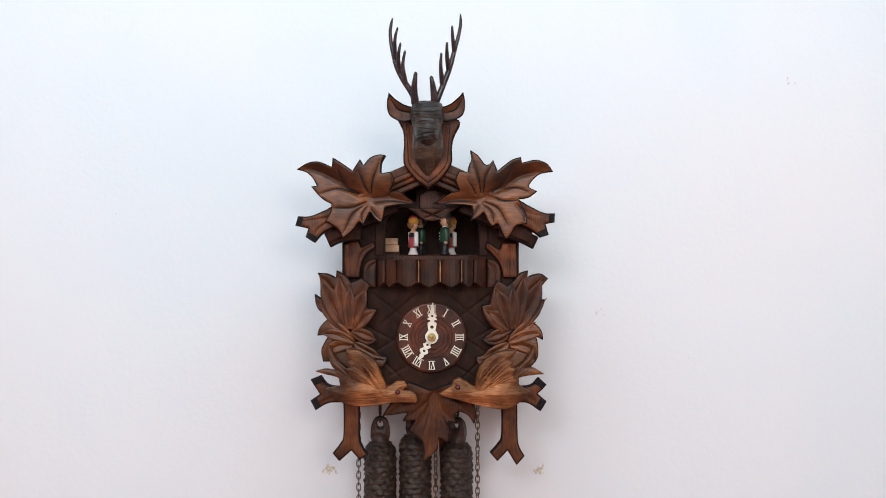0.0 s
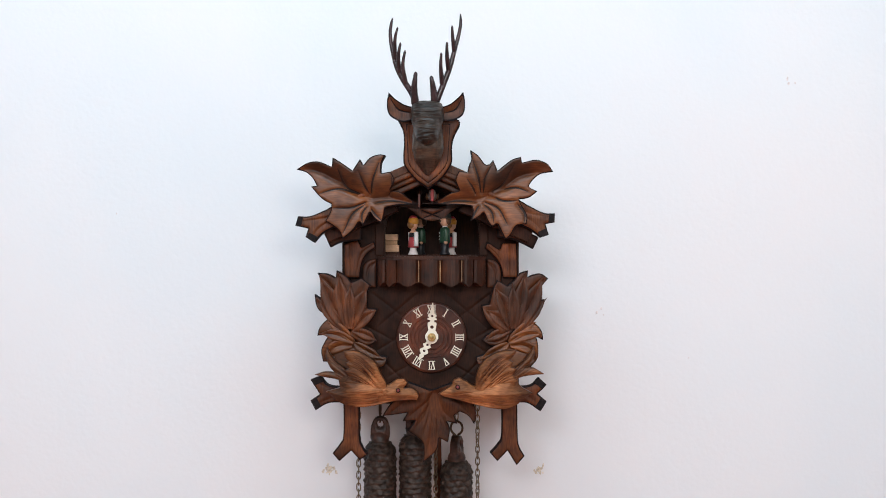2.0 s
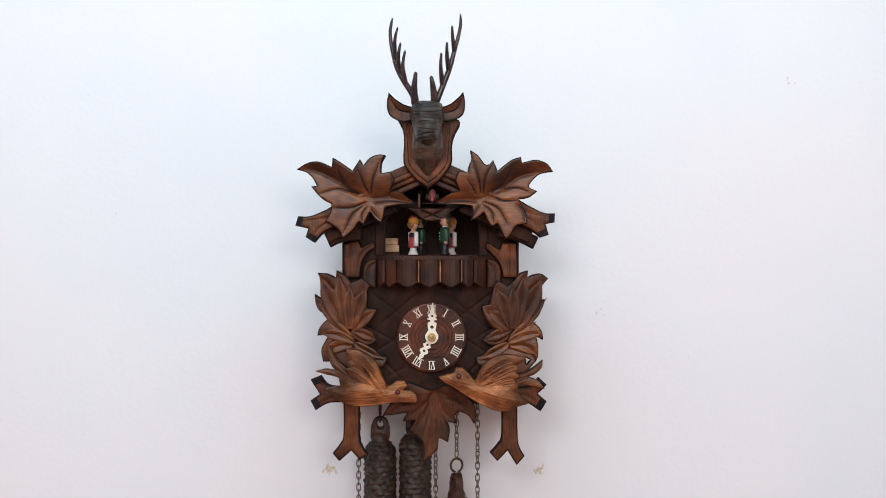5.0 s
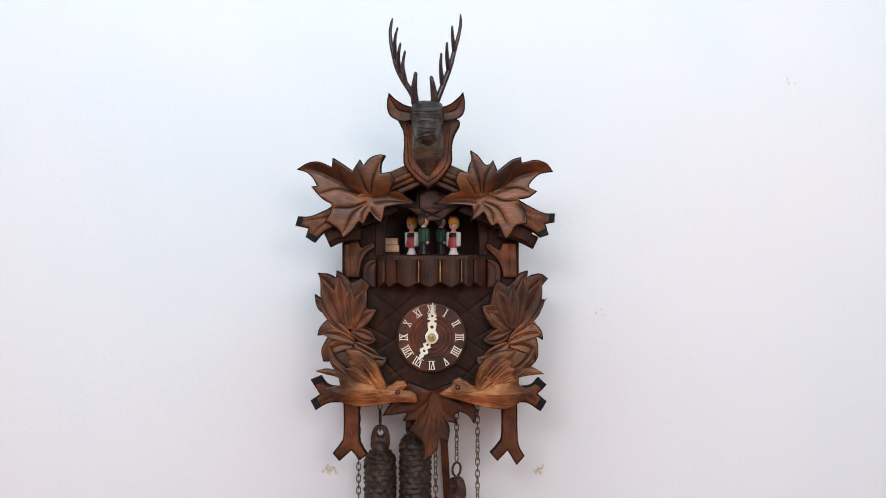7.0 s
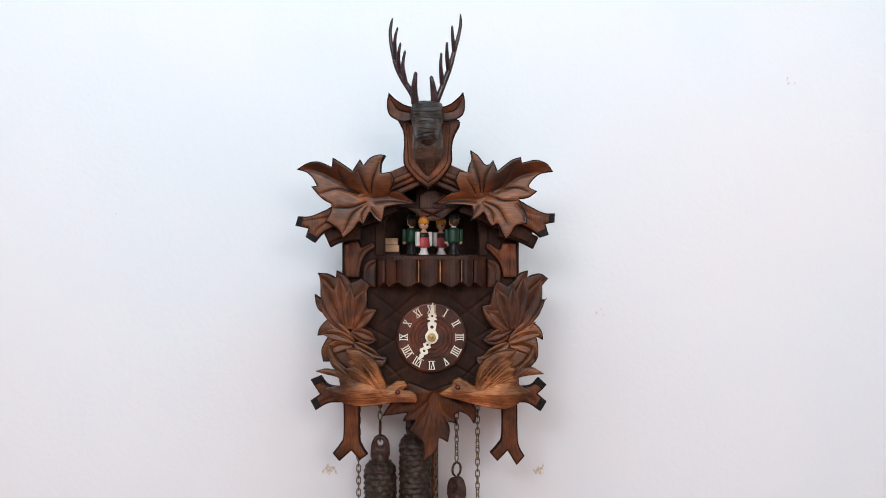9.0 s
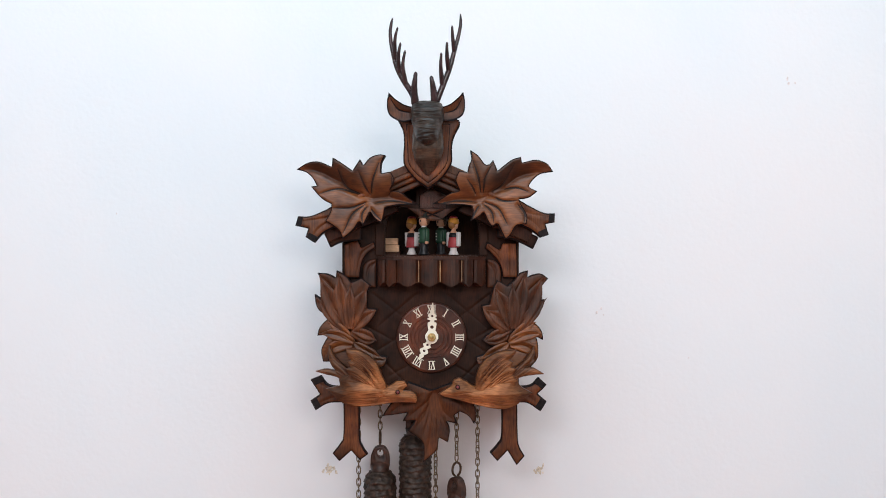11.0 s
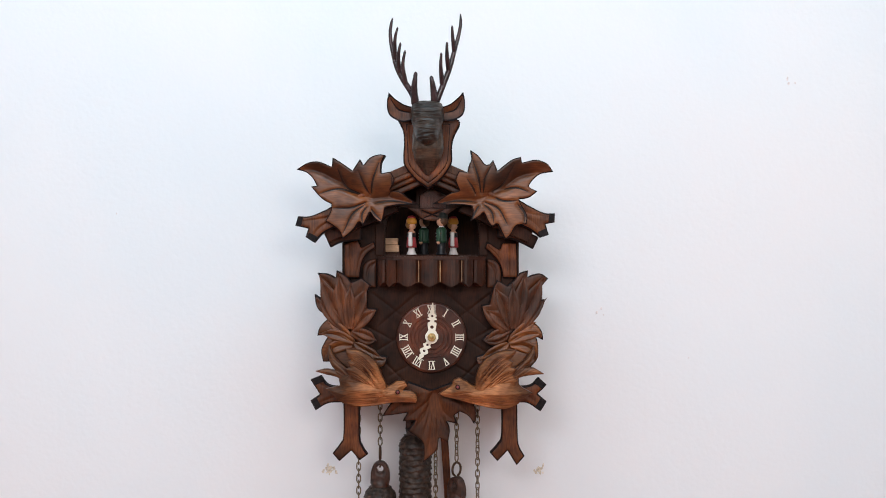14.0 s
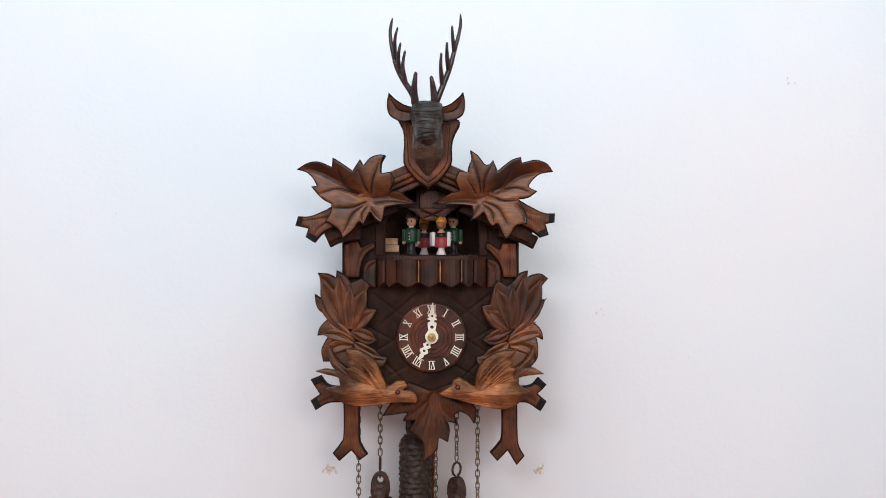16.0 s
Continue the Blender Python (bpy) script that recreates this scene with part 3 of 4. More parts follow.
    relief("bottom_leaf", e, -0.014, clock, (LEAF_DULL, EDGE), 0.014, 2.2, 3.5,
           [[n, (764, 750), (756, 800)], [n, (772, 732), (788, 768)], [n, (776, 722), (800, 742)], [n, (752, 735), (734, 758)], [n, (744, 720), (722, 738)],
            [(790, 702), (815, 712), (838, 742)], [(735, 702), (715, 712), (688, 732)], [(762, 712), (757, 742), (748, 770)], [(767, 712), (773, 745), (772, 785)],
            [(760, 716), (744, 738), (738, 752)], [(769, 716), (784, 742), (790, 760)]], 2.4, 2.4, rim_w=1.4, step=2.1, cut_w=0.9, stain=False, valley=(3.4, 6.5), soft=1.8, reach=12, rough=0.12)
    # forked posts beside the stage
    relief("forked_post", [(609, 432), (634, 424), (640, 438), (662, 427), (665, 438), (648, 452), (640, 470), (637, 492), (609, 492)], -0.010, clock,
           (BRANCH, EDGE), 0.010, 3, 4, rim_w=1.4, stain=False, veins=[[(620, 430), (622, 490)], [(660, 433), (640, 450), (631, 488)]])
    relief("forked_post", [(888, 430), (914, 430), (916, 492), (890, 492), (884, 468), (868, 448), (858, 440), (862, 428), (884, 442)], -0.010, clock,
           (BRANCH, EDGE), 0.010, 3, 4, rim_w=1.4, stain=False, veins=[[(903, 430), (903, 490)], [(864, 434), (884, 454), (893, 488)]])
    # rounded brackets beside the balcony
    for s in (-1, 1):
        o = lambda u, v: (764 + s * (u - 764) * -1, v)
        relief("bracket", [o(667, 458), o(656, 459), o(646, 466), o(641, 480), o(641, 510), o(667, 510)], -0.0035, clock, (LEAF_DARK, EDGE), 0.006, 2.4, 4,
               [[o(663, 466), o(654, 473), o(650, 488), o(650, 506)]], 2.0, 0.5, rim_w=1.2, stain=False)
    # lower branch stubs and legs
    relief("branch_stub", [(568, 665), (580, 680), (600, 684), (640, 680), (640, 712), (600, 712), (580, 714), (559, 726), (550, 709), (567, 698), (550, 672)], -0.006, clock,
           (BRANCH, EDGE), 0.014, 3, 5, rim_w=2.2, stain=False, veins= [[(630, 690), (590, 688), (556, 674)], [(630, 700), (590, 703), (556, 718)]])
    relief("branch_stub", [(953, 668), (967, 681), (951, 697), (967, 711), (956, 728), (935, 714), (917, 712), (880, 712), (880, 682), (917, 684), (940, 681)], -0.006, clock,
           (BRANCH, EDGE), 0.014, 3, 5, rim_w=2.2, stain=False, veins= [[(890, 690), (930, 688), (960, 675)], [(890, 700), (930, 700), (958, 720)]])
    relief("leg", [(608, 690), (637, 690), (637, 770), (642, 790), (651, 804), (637, 814), (622, 797), (601, 816), (589, 802), (602, 785), (608, 768)], 0.0, clock,
           (BRANCH, EDGE), 0.012, 3, 5, [[(622, 700), (622, 780), (598, 806)], [(630, 700), (630, 785), (641, 806)]], 1.2, 0.8, rim_w=2.2, stain=False)
    relief("leg", [(887, 690), (915, 690), (916, 770), (919, 790), (928, 807), (914, 823), (898, 797), (880, 816), (867, 801), (881, 785), (887, 768)], 0.0, clock,
           (BRANCH, EDGE), 0.012, 3, 5, [[(901, 700), (901, 780), (876, 806)], [(908, 700), (908, 785), (918, 812)]], 1.2, 0.8, rim_w=2.2, stain=False)
    for y, ends in ((-0.0536, ([(523, 400), (528, 383), (537, 384), (533, 402)], [(541, 420), (548, 412), (565, 421), (557, 430)],
                               [(982, 378), (981, 394), (970, 396), (972, 378)], [(971, 416), (956, 421), (951, 411), (967, 404)])),
                    (-0.0098, ([(550, 672), (568, 665), (575, 674), (558, 682)], [(550, 709), (559, 726), (569, 719), (560, 703)],
                               [(953, 668), (967, 681), (960, 689), (944, 677)], [(967, 711), (956, 728), (946, 721), (958, 703)]))):
        for poly in ends:
            bm = bmesh.new()
            prism(bm, poly, y, y + 0.006, 0.0006)
            part("cut_end", bm, END, clock)


leaves()


def bead(name, u, v, y, r, mat, parent, label=""):
    bm = bmesh.new()
    bmesh.ops.create_uvsphere(bm, u_segments=14, v_segments=10, radius=r * GRID, matrix=Matrix.Translation(at(u, v, y)))
    return part(name, bm, mat, parent, label, True)


def stag():
    shield = [(704, 213), (722, 206), (785, 206), (812, 213), (814, 222), (804, 242), (800, 262), (799, 290), (782, 316), (758, 335), (734, 317), (716, 294),
              (714, 275), (715, 250), (713, 232)]
    relief("plaque", shield, -0.064, clock, (BRANCH, EDGE), 0.016, 3.5, 5, label="shield-shaped plaque with a bevelled rim", edge_step=3, rim_w=2.4)
    inner = [(719, 220), (797, 220), (794, 262), (791, 289), (777, 309), (758, 325), (739, 310), (724, 291), (721, 262)]
    relief("plaque_field", inner, -0.0672, clock, (BRANCH, EDGE), 0.006, 1.4, 3, edge_step=3, rim_w=1.2, stain=False,
           veins=[[(725, 226), (727, 262), (731, 288)], [(790, 226), (787, 262), (783, 288)]])
    # head: stacked oval slices from the brow to the muzzle, one carved mesh with the neck
    bm = bmesh.new()
    face = [(178, 17, 0.072, 0.086), (183, 26, 0.066, 0.095), (192, 29, 0.062, 0.102), (205, 30, 0.062, 0.107), (216, 28, 0.062, 0.110),
            (228, 24, 0.064, 0.114), (240, 21.5, 0.066, 0.118), (247, 19.5, 0.068, 0.117), (253, 14, 0.072, 0.112), (258, 6, 0.078, 0.103)]
    neck = [(222, 25, 0.060, 0.094), (240, 27.5, 0.060, 0.097), (264, 28, 0.060, 0.096), (282, 23, 0.060, 0.090), (297, 14, 0.060, 0.080), (309, 4, 0.060, 0.072)]
    seg = 56
    for stack, mid, n in ((face, 756, 84), (neck, 757, 60)):
        rings = []
        tab = np.array(stack)
        for v in np.linspace(tab[0, 0], tab[-1, 0], n):
            w, back, front = (np.interp(v, tab[:, 0], tab[:, c]) for c in (1, 2, 3))
            ring = []
            for i in range(seg):
                t = 2 * math.pi * i / seg
                yc, yr = -(back + front) / 2, (front - back) / 2
                c = abs(math.cos(t)) ** 0.72 * (1 if math.cos(t) > 0 else -1)
                u = mid + w * c
                if stack is face:
                    # short gouge strokes across the brow and nose, sunken eyes, nostrils
                    ripple = 0.0030 * noise.noise((u * 0.055, v * 0.34, 1)) + 0.0012 * noise.noise((u * 0.12, v * 0.6, 7))
                    ripple -= 0.0075 * sum(math.exp(-((u - e) / 4.5) ** 2 - ((v - 217) / 7) ** 2) for e in (734, 778))
                    ripple -= 0.0035 * sum(math.exp(-((u - e) / 2.5) ** 2 - ((v - 246) / 2.5) ** 2) for e in (748, 764))
                    ripple += 0.0022 * math.exp(-((u - mid) / 9) ** 2) * (v > 205)
                else:
                    ripple = 0.0034 * noise.noise((u * 0.20, v * 0.06, 4))
                p = at(u, v, -0.09)
                ring.append(bm.verts.new((p.x, yc - (yr + ripple) * math.sin(t), p.z)))
            rings.append(ring)
        for a, b in zip(rings, rings[1:]):
            for i in range(seg):
                bm.faces.new((a[i], a[(i + 1) % seg], b[(i + 1) % seg], b[i]))
        bm.faces.new(rings[0])
        bm.faces.new(rings[-1])
    head = part("stag_head", bm, STAG, clock, "dark carved stag head", True)
    for u in (734.5, 777.5):
        bead("eye", u, 217, -0.0915, 2.6, BLACK, head, "small dark eye")
    relief("ear", [(730, 190), (716, 186), (700, 176), (688, 164), (685, 182), (687, 200), (697, 210), (714, 216), (732, 212)], -0.080, clock, (LEAF_DARK, EDGE), 0.008, -3, 14,
           [[(726, 200), (705, 194), (690, 174)]], 2.2, 1.0, rim_w=2.2)
    relief("ear", [(782, 190), (796, 185), (810, 174), (820, 163), (823, 182), (821, 200), (812, 209), (798, 214), (780, 214)], -0.080, clock, (LEAF_DARK, EDGE), 0.008, -3, 14,
           [[(788, 200), (806, 194), (818, 174)]], 2.2, 1.0, rim_w=2.2)
    horns = [[([(737, 184), (728, 164), (716, 146), (704, 124), (697, 100), (692, 75), (691, 52), (695, 33)], 5.4),
              ([(735, 184), (733, 160), (736, 128)], 7), ([(718, 150), (713, 118), (717, 90)], 4.4),
              ([(707, 130), (705, 102), (709, 76)], 4.4), ([(699, 106), (699, 72), (704, 49)], 4.0)],
             [([(771, 184), (780, 162), (788, 142), (797, 118), (803, 95), (810, 70), (815, 46), (815, 26)], 5.4),
              ([(770, 184), (767, 160), (763, 135)], 7), ([(783, 152), (780, 120), (781, 94)], 4.4),
              ([(794, 126), (791, 98), (791, 75)], 4.4), ([(804, 92), (801, 66), (800, 46)], 4.0)]]
    for horn in horns:
        bm = bmesh.new()
        for i, (line, r) in enumerate(horn):
            pts = smooth_path(line, 16)
            lift = 0.012 if i else 0.0
            p3 = [at(p[0], p[1], -0.082 - lift * math.sin(math.pi * 0.5 * j / 15)) for j, p in enumerate(pts)]
            rad = [GRID * r * (0.42 + 0.58 * (1 - (j / 15) ** 1.3)) * (0.45 if j == 15 else 1) for j in range(16)]
            tube(bm, p3, rad, 10)
        part("antler", bm, ANTLER, clock, "dark branching antler", True)


stag()


# ---------------------------------------------------------------- dial and pointers
DIAL_U, DIAL_V = 764.0, 597.0


def turned(name, rings, y, mat, parent, label="", seg=64):
    """Disc turned about the dial's axis: rings of (radius, forward)."""
    bm = bmesh.new()
    c, k = at(DIAL_U, DIAL_V, y), scale_at(y)
    lines = [[bm.verts.new((c.x + r * k * math.sin(2*math.pi*i/seg), y - f * GRID, c.z + r * k * math.cos(2*math.pi*i/seg))) for i in range(seg)] for r, f in rings]
    for a, b in zip(lines, lines[1:]):
        for i in range(seg):
            bm.faces.new((a[i], a[(i + 1) % seg], b[(i + 1) % seg], b[i]))
    bm.faces.new(lines[-1])
    bm.faces.new(lines[0])
    return part(name, bm, mat, parent, label, False)


def numeral(text, hour, parent):
    """Roman numeral of flat strokes with joined serifs, foot towards the dial's centre."""
    bm, x, width = bmesh.new(), 0.0, {"I": 4.0, "V": 7.6, "X": 7.6}
    total = sum(width[c] for c in text)
    x = -total / 2
    y, k = -0.0098, scale_at(-0.0098)
    ang = radians(30 * hour)

    def stroke(x0, z0, x1, z1, w):
        d = Vector((x1 - x0, z1 - z0)).normalized()
        n = Vector((-d.y, d.x)) * w / 2
        ring = []
        for px, pz in ((x0 + n.x, z0 + n.y), (x1 + n.x, z1 + n.y), (x1 - n.x, z1 - n.y), (x0 - n.x, z0 - n.y)):
            r = 49.5 + pz
            c = at(DIAL_U, DIAL_V, y)
            ring.append((c.x + k * (r * math.sin(ang) + px * math.cos(ang)), c.z + k * (r * math.cos(ang) - px * math.sin(ang))))
        a = [bm.verts.new((p[0], y, p[1])) for p in ring]
        b = [bm.verts.new((p[0], y + 0.0016, p[1])) for p in ring]
        bm.faces.new(a)
        for i in range(4):
            bm.faces.new((a[i], b[i], b[(i + 1) % 4], a[(i + 1) % 4]))
    H = 7.0
    for c in text:
        w = width[c]
        m = x + w / 2
        if c == "I":
            stroke(m, -H, m, H, 1.7)
        elif c == "V":
            stroke(m - 3, H, m, -H, 1.9)
            stroke(m + 3, H, m, -H, 1.1)
        else:
            stroke(m - 3.2, H, m + 3.2, -H, 1.9)
            stroke(m + 3.2, H, m - 3.2, -H, 1.1)
        x += w
    stroke(-total / 2 - 0.4, H, total / 2 + 0.4, H, 1.0)
    if text not in ("V",):
        stroke(-total / 2 - 0.4, -H, total / 2 + 0.4, -H, 1.0)
    part("numeral", bm, BONE, parent)


def dial():
    disc = turned("dial", [(62, -6), (62, 8), (60.5, 10), (58, 10.6), (57, 9.6), (38, 9.6), (37, 8.6), (35.5, 8.6), (34.5, 10), (31, 10), (30, 8.8), (28.5, 8.8),
                           (27.5, 10.2), (24, 10.2), (23, 9), (21.5, 9), (20.5, 10.2), (8, 10.4)], -0.001, DIAL, clock, "red-brown turned wooden dial")
    for h, t in enumerate(("XII", "I", "II", "III", "IIII", "V", "VI", "VII", "VIII", "IX", "X", "XI")):
        numeral(t, h, disc)


dial()


def hand(name, length, degrees, y, half, holes):
    """Fretted bone hand: half outline (across, along) mirrored about its axis."""
    full = [(a, b) for a, b in half] + [(-a, b) for a, b in reversed(half)]
    t = radians(degrees)

    def put(a, b):
        return (DIAL_U + a * math.cos(t) + b * math.sin(t), DIAL_V + a * math.sin(t) - b * math.cos(t))
    hs = []
    for a, b, r in holes:
        hs.append([put(a + r * math.cos(i * math.pi / 4), b + r * math.sin(i * math.pi / 4)) for i in range(8)])
    relief(name, [put(a, b) for a, b in full], y, clock, (BONE, BONE), 0.0014, 0.5, 1.2, holes=hs, step=2.5, rough=0, edge_step=1.5)


hand("minute_hand", 60, 1.5, -0.0150,
     [(2, -11.5), (7.5, -8.5), (11.2, -2), (11.2, 4), (8, 9.5), (6.4, 12), (7, 16), (8, 24), (7.4, 26), (4, 27), (3.6, 30), (8, 31), (8.4, 33), (5, 34.5), (7.6, 37), (7.4, 40), (3.6, 42), (3, 46), (2.6, 52), (0.8, 61)],
     [(0, 18, 3.0), (0, 37.5, 2.2)])
hand("hour_hand", 44, 209, -0.0126,
     [(2, -9), (7, -6), (8, 0), (7, 6), (4.6, 10), (5.2, 14), (8, 17), (5.2, 20), (3.4, 22), (6.4, 25), (8.2, 28), (6.2, 31.5), (3, 34), (4.4, 37), (2.4, 41), (0.8, 46)],
     [(0, 15.5, 2.2), (0, 27.5, 2.4)])
turned("hand_nut", [(7.4, -4), (7.4, 1.2), (6.4, 2.0), (5.8, 0.6), (4.2, 0.6), (3.6, 3.0), (1.4, 3.8)], -0.0165, BRASS, clock, "brass hand nut", 24)


# ---------------------------------------------------------------- balcony and stage
def balcony():
    plan = [(668, 0.004), (668, -0.026), (698, -0.048), (828, -0.048), (860, -0.026), (860, 0.004)]
    bm = bmesh.new()
    top = [Vector(((u - MID_U) * scale_at(-0.03), y, (MID_V - 453.5) * scale_at(-0.03))) for u, y in plan]
    low = [p - Vector((0, 0, 6.5 * GRID)) for p in top]
    a, b = [bm.verts.new(p) for p in top], [bm.verts.new(p) for p in low]
    bm.faces.new(a)
    bm.faces.new(b)
    for i in range(6):
        bm.faces.new((a[i], a[(i + 1) % 6], b[(i + 1) % 6], b[i]))
    bmesh.ops.bevel(bm, geom=list(bm.edges), offset=0.0012, segments=2, affect="EDGES")
    rail = part("balcony", bm, SLAT, clock, "dark wooden balcony with scalloped slats")
    # slats hung under the rail, with pointed feet
    runs = [((668, -0.022), (682, -0.034), 1), ((682, -0.034), (702, -0.043), 1), ((702, -0.043), (741, -0.043), 1), ((741, -0.043), (779, -0.043), 1), ((779, -0.043), (817, -0.043), 1),
            ((817, -0.043), (838, -0.036), 1), ((838, -0.036), (860, -0.022), 1)]
    k = scale_at(-0.04)
    for (u0, y0), (u1, y1), _ in runs:
        bm = bmesh.new()
        p0, p1 = Vector(((u0 + 0.8 - MID_U) * k, y0, 0)), Vector(((u1 - 0.8 - MID_U) * k, y1, 0))
        way = (p1 - p0)
        out = Vector((way.y, -way.x, 0)).normalized()
        prof = []
        for t, drop in ((0, 500), (0.12, 501), (0.30, 505), (0.5, 508), (0.70, 505), (0.88, 501), (1, 500)):
            prof.append((t, drop, 0.0042 * math.sin(math.pi * min(1, max(0, t))) ** 0.5 + 0.0006))
        f_top = [bm.verts.new(p0 + way * t + out * o + Vector((0, 0, (MID_V - 460) * k))) for t, d, o in prof]
        f_low = [bm.verts.new(p0 + way * t + out * o + Vector((0, 0, (MID_V - d) * k))) for t, d, o in prof]
        b_top = [bm.verts.new(p0 + way * t - out * 0.005 + Vector((0, 0, (MID_V - 460) * k))) for t, d, o in prof]
        b_low = [bm.verts.new(p0 + way * t - out * 0.005 + Vector((0, 0, (MID_V - d) * k))) for t, d, o in prof]
        n = len(prof)
        for i in range(n - 1):
            bm.faces.new((f_top[i], f_top[i + 1], f_low[i + 1], f_low[i]))
            bm.faces.new((b_top[i], b_low[i], b_low[i + 1], b_top[i + 1]))
            bm.faces.new((f_low[i], f_low[i + 1], b_low[i + 1], b_low[i]))
            bm.faces.new((f_top[i], b_top[i], b_top[i + 1], f_top[i + 1]))
        bm.faces.new((f_top[0], f_low[0], b_low[0], b_top[0]))
        bm.faces.new((f_top[-1], b_top[-1], b_low[-1], f_low[-1]))
        part("slat", bm, SLAT, rail)
    # pale strips stand in for the highlights along the slats' worn edges
    for u in (741, 779, 817):
        bm = bmesh.new()
        grid_box(bm, u - 0.9, 461.5, u + 0.9, 499, -0.0462, -0.040, 0.0003)
        part("bead", bm, HIGHLIGHT_WOOD, rail, "pale strip painting the highlight on a worn slat edge")
    for u0, u1 in ((664, 680), (848, 864)):
        bm = bmesh.new()
        grid_box(bm, u0, 395, u1, 453, -0.004, 0.0, 0.0012)
        part("pillar", bm, CASE, clock)


HIGHLIGHT_WOOD = wood("pale worn wood with painted highlight", (0.22, 0.12, 0.06), (0.42, 0.26, 0.13), 0.4, 0.2, 90)
balcony()

STAGE_U, STAGE_Y, STAGE_R = 765.5, 0.029, 0.0325
STAGE = Vector(((STAGE_U - MID_U) * scale_at(STAGE_Y), STAGE_Y, (MID_V - 451.5) * scale_at(STAGE_Y)))


def turntable():
    bm = bmesh.new()
    lathe(bm, [(0.0465, -0.0026), (0.047, -0.0018), (0.047, -0.0006), (0.0465, 0.0)], seg=48)
    ob = part("turntable", bm, CASE, clock, "round turning stage floor")
    ob.location = STAGE
    return ob


TABLE = turntable()


def doll(name, label, girl):
    """Turned and painted wooden figure, one plain mesh that faces -y, base at the origin."""
    bm = bmesh.new()
    g = GRID * (1.02 if girl else 1.08)
    if girl:
        lathe(bm, [(8.5*g, 0), (9*g, 1.5*g), (7*g, 5*g), (5.5*g, 9*g), (6*g, 14*g)], mat=0, seg=20)                # white foot
        lathe(bm, [(11*g, 13*g), (11.5*g, 14.5*g), (10.5*g, 24*g), (9.5*g, 30*g), (8*g, 32*g)], mat=1, seg=20, squash=0.8)  # red skirt
        lathe(bm, [(9.4*g, 31*g), (9.6*g, 33*g), (8.4*g, 38*g), (5*g, 40*g)], mat=2, seg=20, squash=0.85)              # black bodice
        lathe(bm, [(7.5*g, 38.6*g), (6*g, 40.5*g), (3.6*g, 43*g), (3.4*g, 45*g)], mat=3, seg=16)                       # bare neck
        lathe(bm, [(2.5*g, 44*g), (6.5*g, 46.5*g), (8.2*g, 51*g), (8.2*g, 54*g), (6.5*g, 58*g), (3*g, 60*g)], mat=3, seg=20)  # head
        lathe(bm, [(8.6*g, 54*g), (9.4*g, 57*g), (9.2*g, 61*g), (7.6*g, 64.5*g)], mat=4, seg=20)                   # hair band
        lathe(bm, [(7.8*g, 64*g), (6.4*g, 67*g), (3*g, 69*g)], mat=1, seg=20)                                    # red cap
        for s in (-1, 1):
            n = len(bm.faces)
            bm_box(bm, (s*13.5*g - 3.2*g, -3.4*g, 15*g), (s*13.5*g + 3.2*g, 3.4*g, 40*g), 1.4*g)
            bm.faces.ensure_lookup_table()
            for f in bm.faces[n:]:
                f.material_index = 0
        n = len(bm.faces)
        r = bmesh.ops.create_uvsphere(bm, u_segments=12, v_segments=8, radius=8.2*g, matrix=Matrix.Translation((0, 2.6*g, 53*g)))
        for v in r["verts"]:
            for f in v.link_faces:
                f.material_index = 5
        mats = (WHITE, RED, BLACK, SKIN, GOLD, BLOND)
    else:
        lathe(bm, [(8.5*g, 0), (8.8*g, 3*g), (6.5*g, 6*g), (6.8*g, 20*g), (8*g, 24*g)], mat=2, seg=20)               # dark legs
        lathe(bm, [(10*g, 20*g), (10.2*g, 24*g), (9.6*g, 34*g), (10*g, 40*g), (8*g, 44*g), (4*g, 46*g)], mat=1, seg=20, squash=0.85)  # green coat
        lathe(bm, [(4.6*g, 45*g), (3.6*g, 48*g)], mat=0, seg=16)
        lathe(bm, [(3*g, 47*g), (6.8*g, 49.5*g), (8*g, 54*g), (7.6*g, 58*g), (6*g, 61*g)], mat=3, seg=20)
        n = len(bm.verts)                                                                                       # hat, tipped back
        lathe(bm, [(7*g, 59.6*g), (10.2*g, 59.8*g), (10.6*g, 60.6*g), (10.0*g, 61.4*g)], mat=6, seg=24)
        lathe(bm, [(10.0*g, 61.3*g), (8.6*g, 62.4*g), (7.8*g, 67.5*g), (6*g, 70*g)], mat=4, seg=24)
        bm.verts.ensure_lookup_table()
        tip = Matrix.Translation((0, 0, 60*g)) @ Matrix.Rotation(radians(-10), 4, "X") @ Matrix.Translation((0, 1.5*g, -60*g))
        for v in bm.verts[n:]:
            v.co = tip @ v.co
        for s in (-1, 1):
            n = len(bm.faces)
            bm_box(bm, (s*13*g - 3*g, -3.4*g, 22*g), (s*13*g + 3*g, 3.4*g, 43*g), 1.5*g)
            bm.faces.ensure_lookup_table()
            for f in bm.faces[n:]:
                f.material_index = 1
            r = bmesh.ops.create_uvsphere(bm, u_segments=10, v_segments=6, radius=3.2*g, matrix=Matrix.Translation((s*13*g, -0.6*g, 20.5*g)))
            for v in r["verts"]:
                for f in v.link_faces:
                    f.material_index = 3
        for z in (26, 31, 36):
            r = bmesh.ops.create_uvsphere(bm, u_segments=8, v_segments=5, radius=1.2*g, matrix=Matrix.Translation((0, -8.8*g, z*g)))
            for v in r["verts"]:
                for f in v.link_faces:
                    f.material_index = 0
        r = bmesh.ops.create_uvsphere(bm, u_segments=12, v_segments=8, radius=8.2*g, matrix=Matrix.Translation((0, 2.4*g, 55.5*g)))
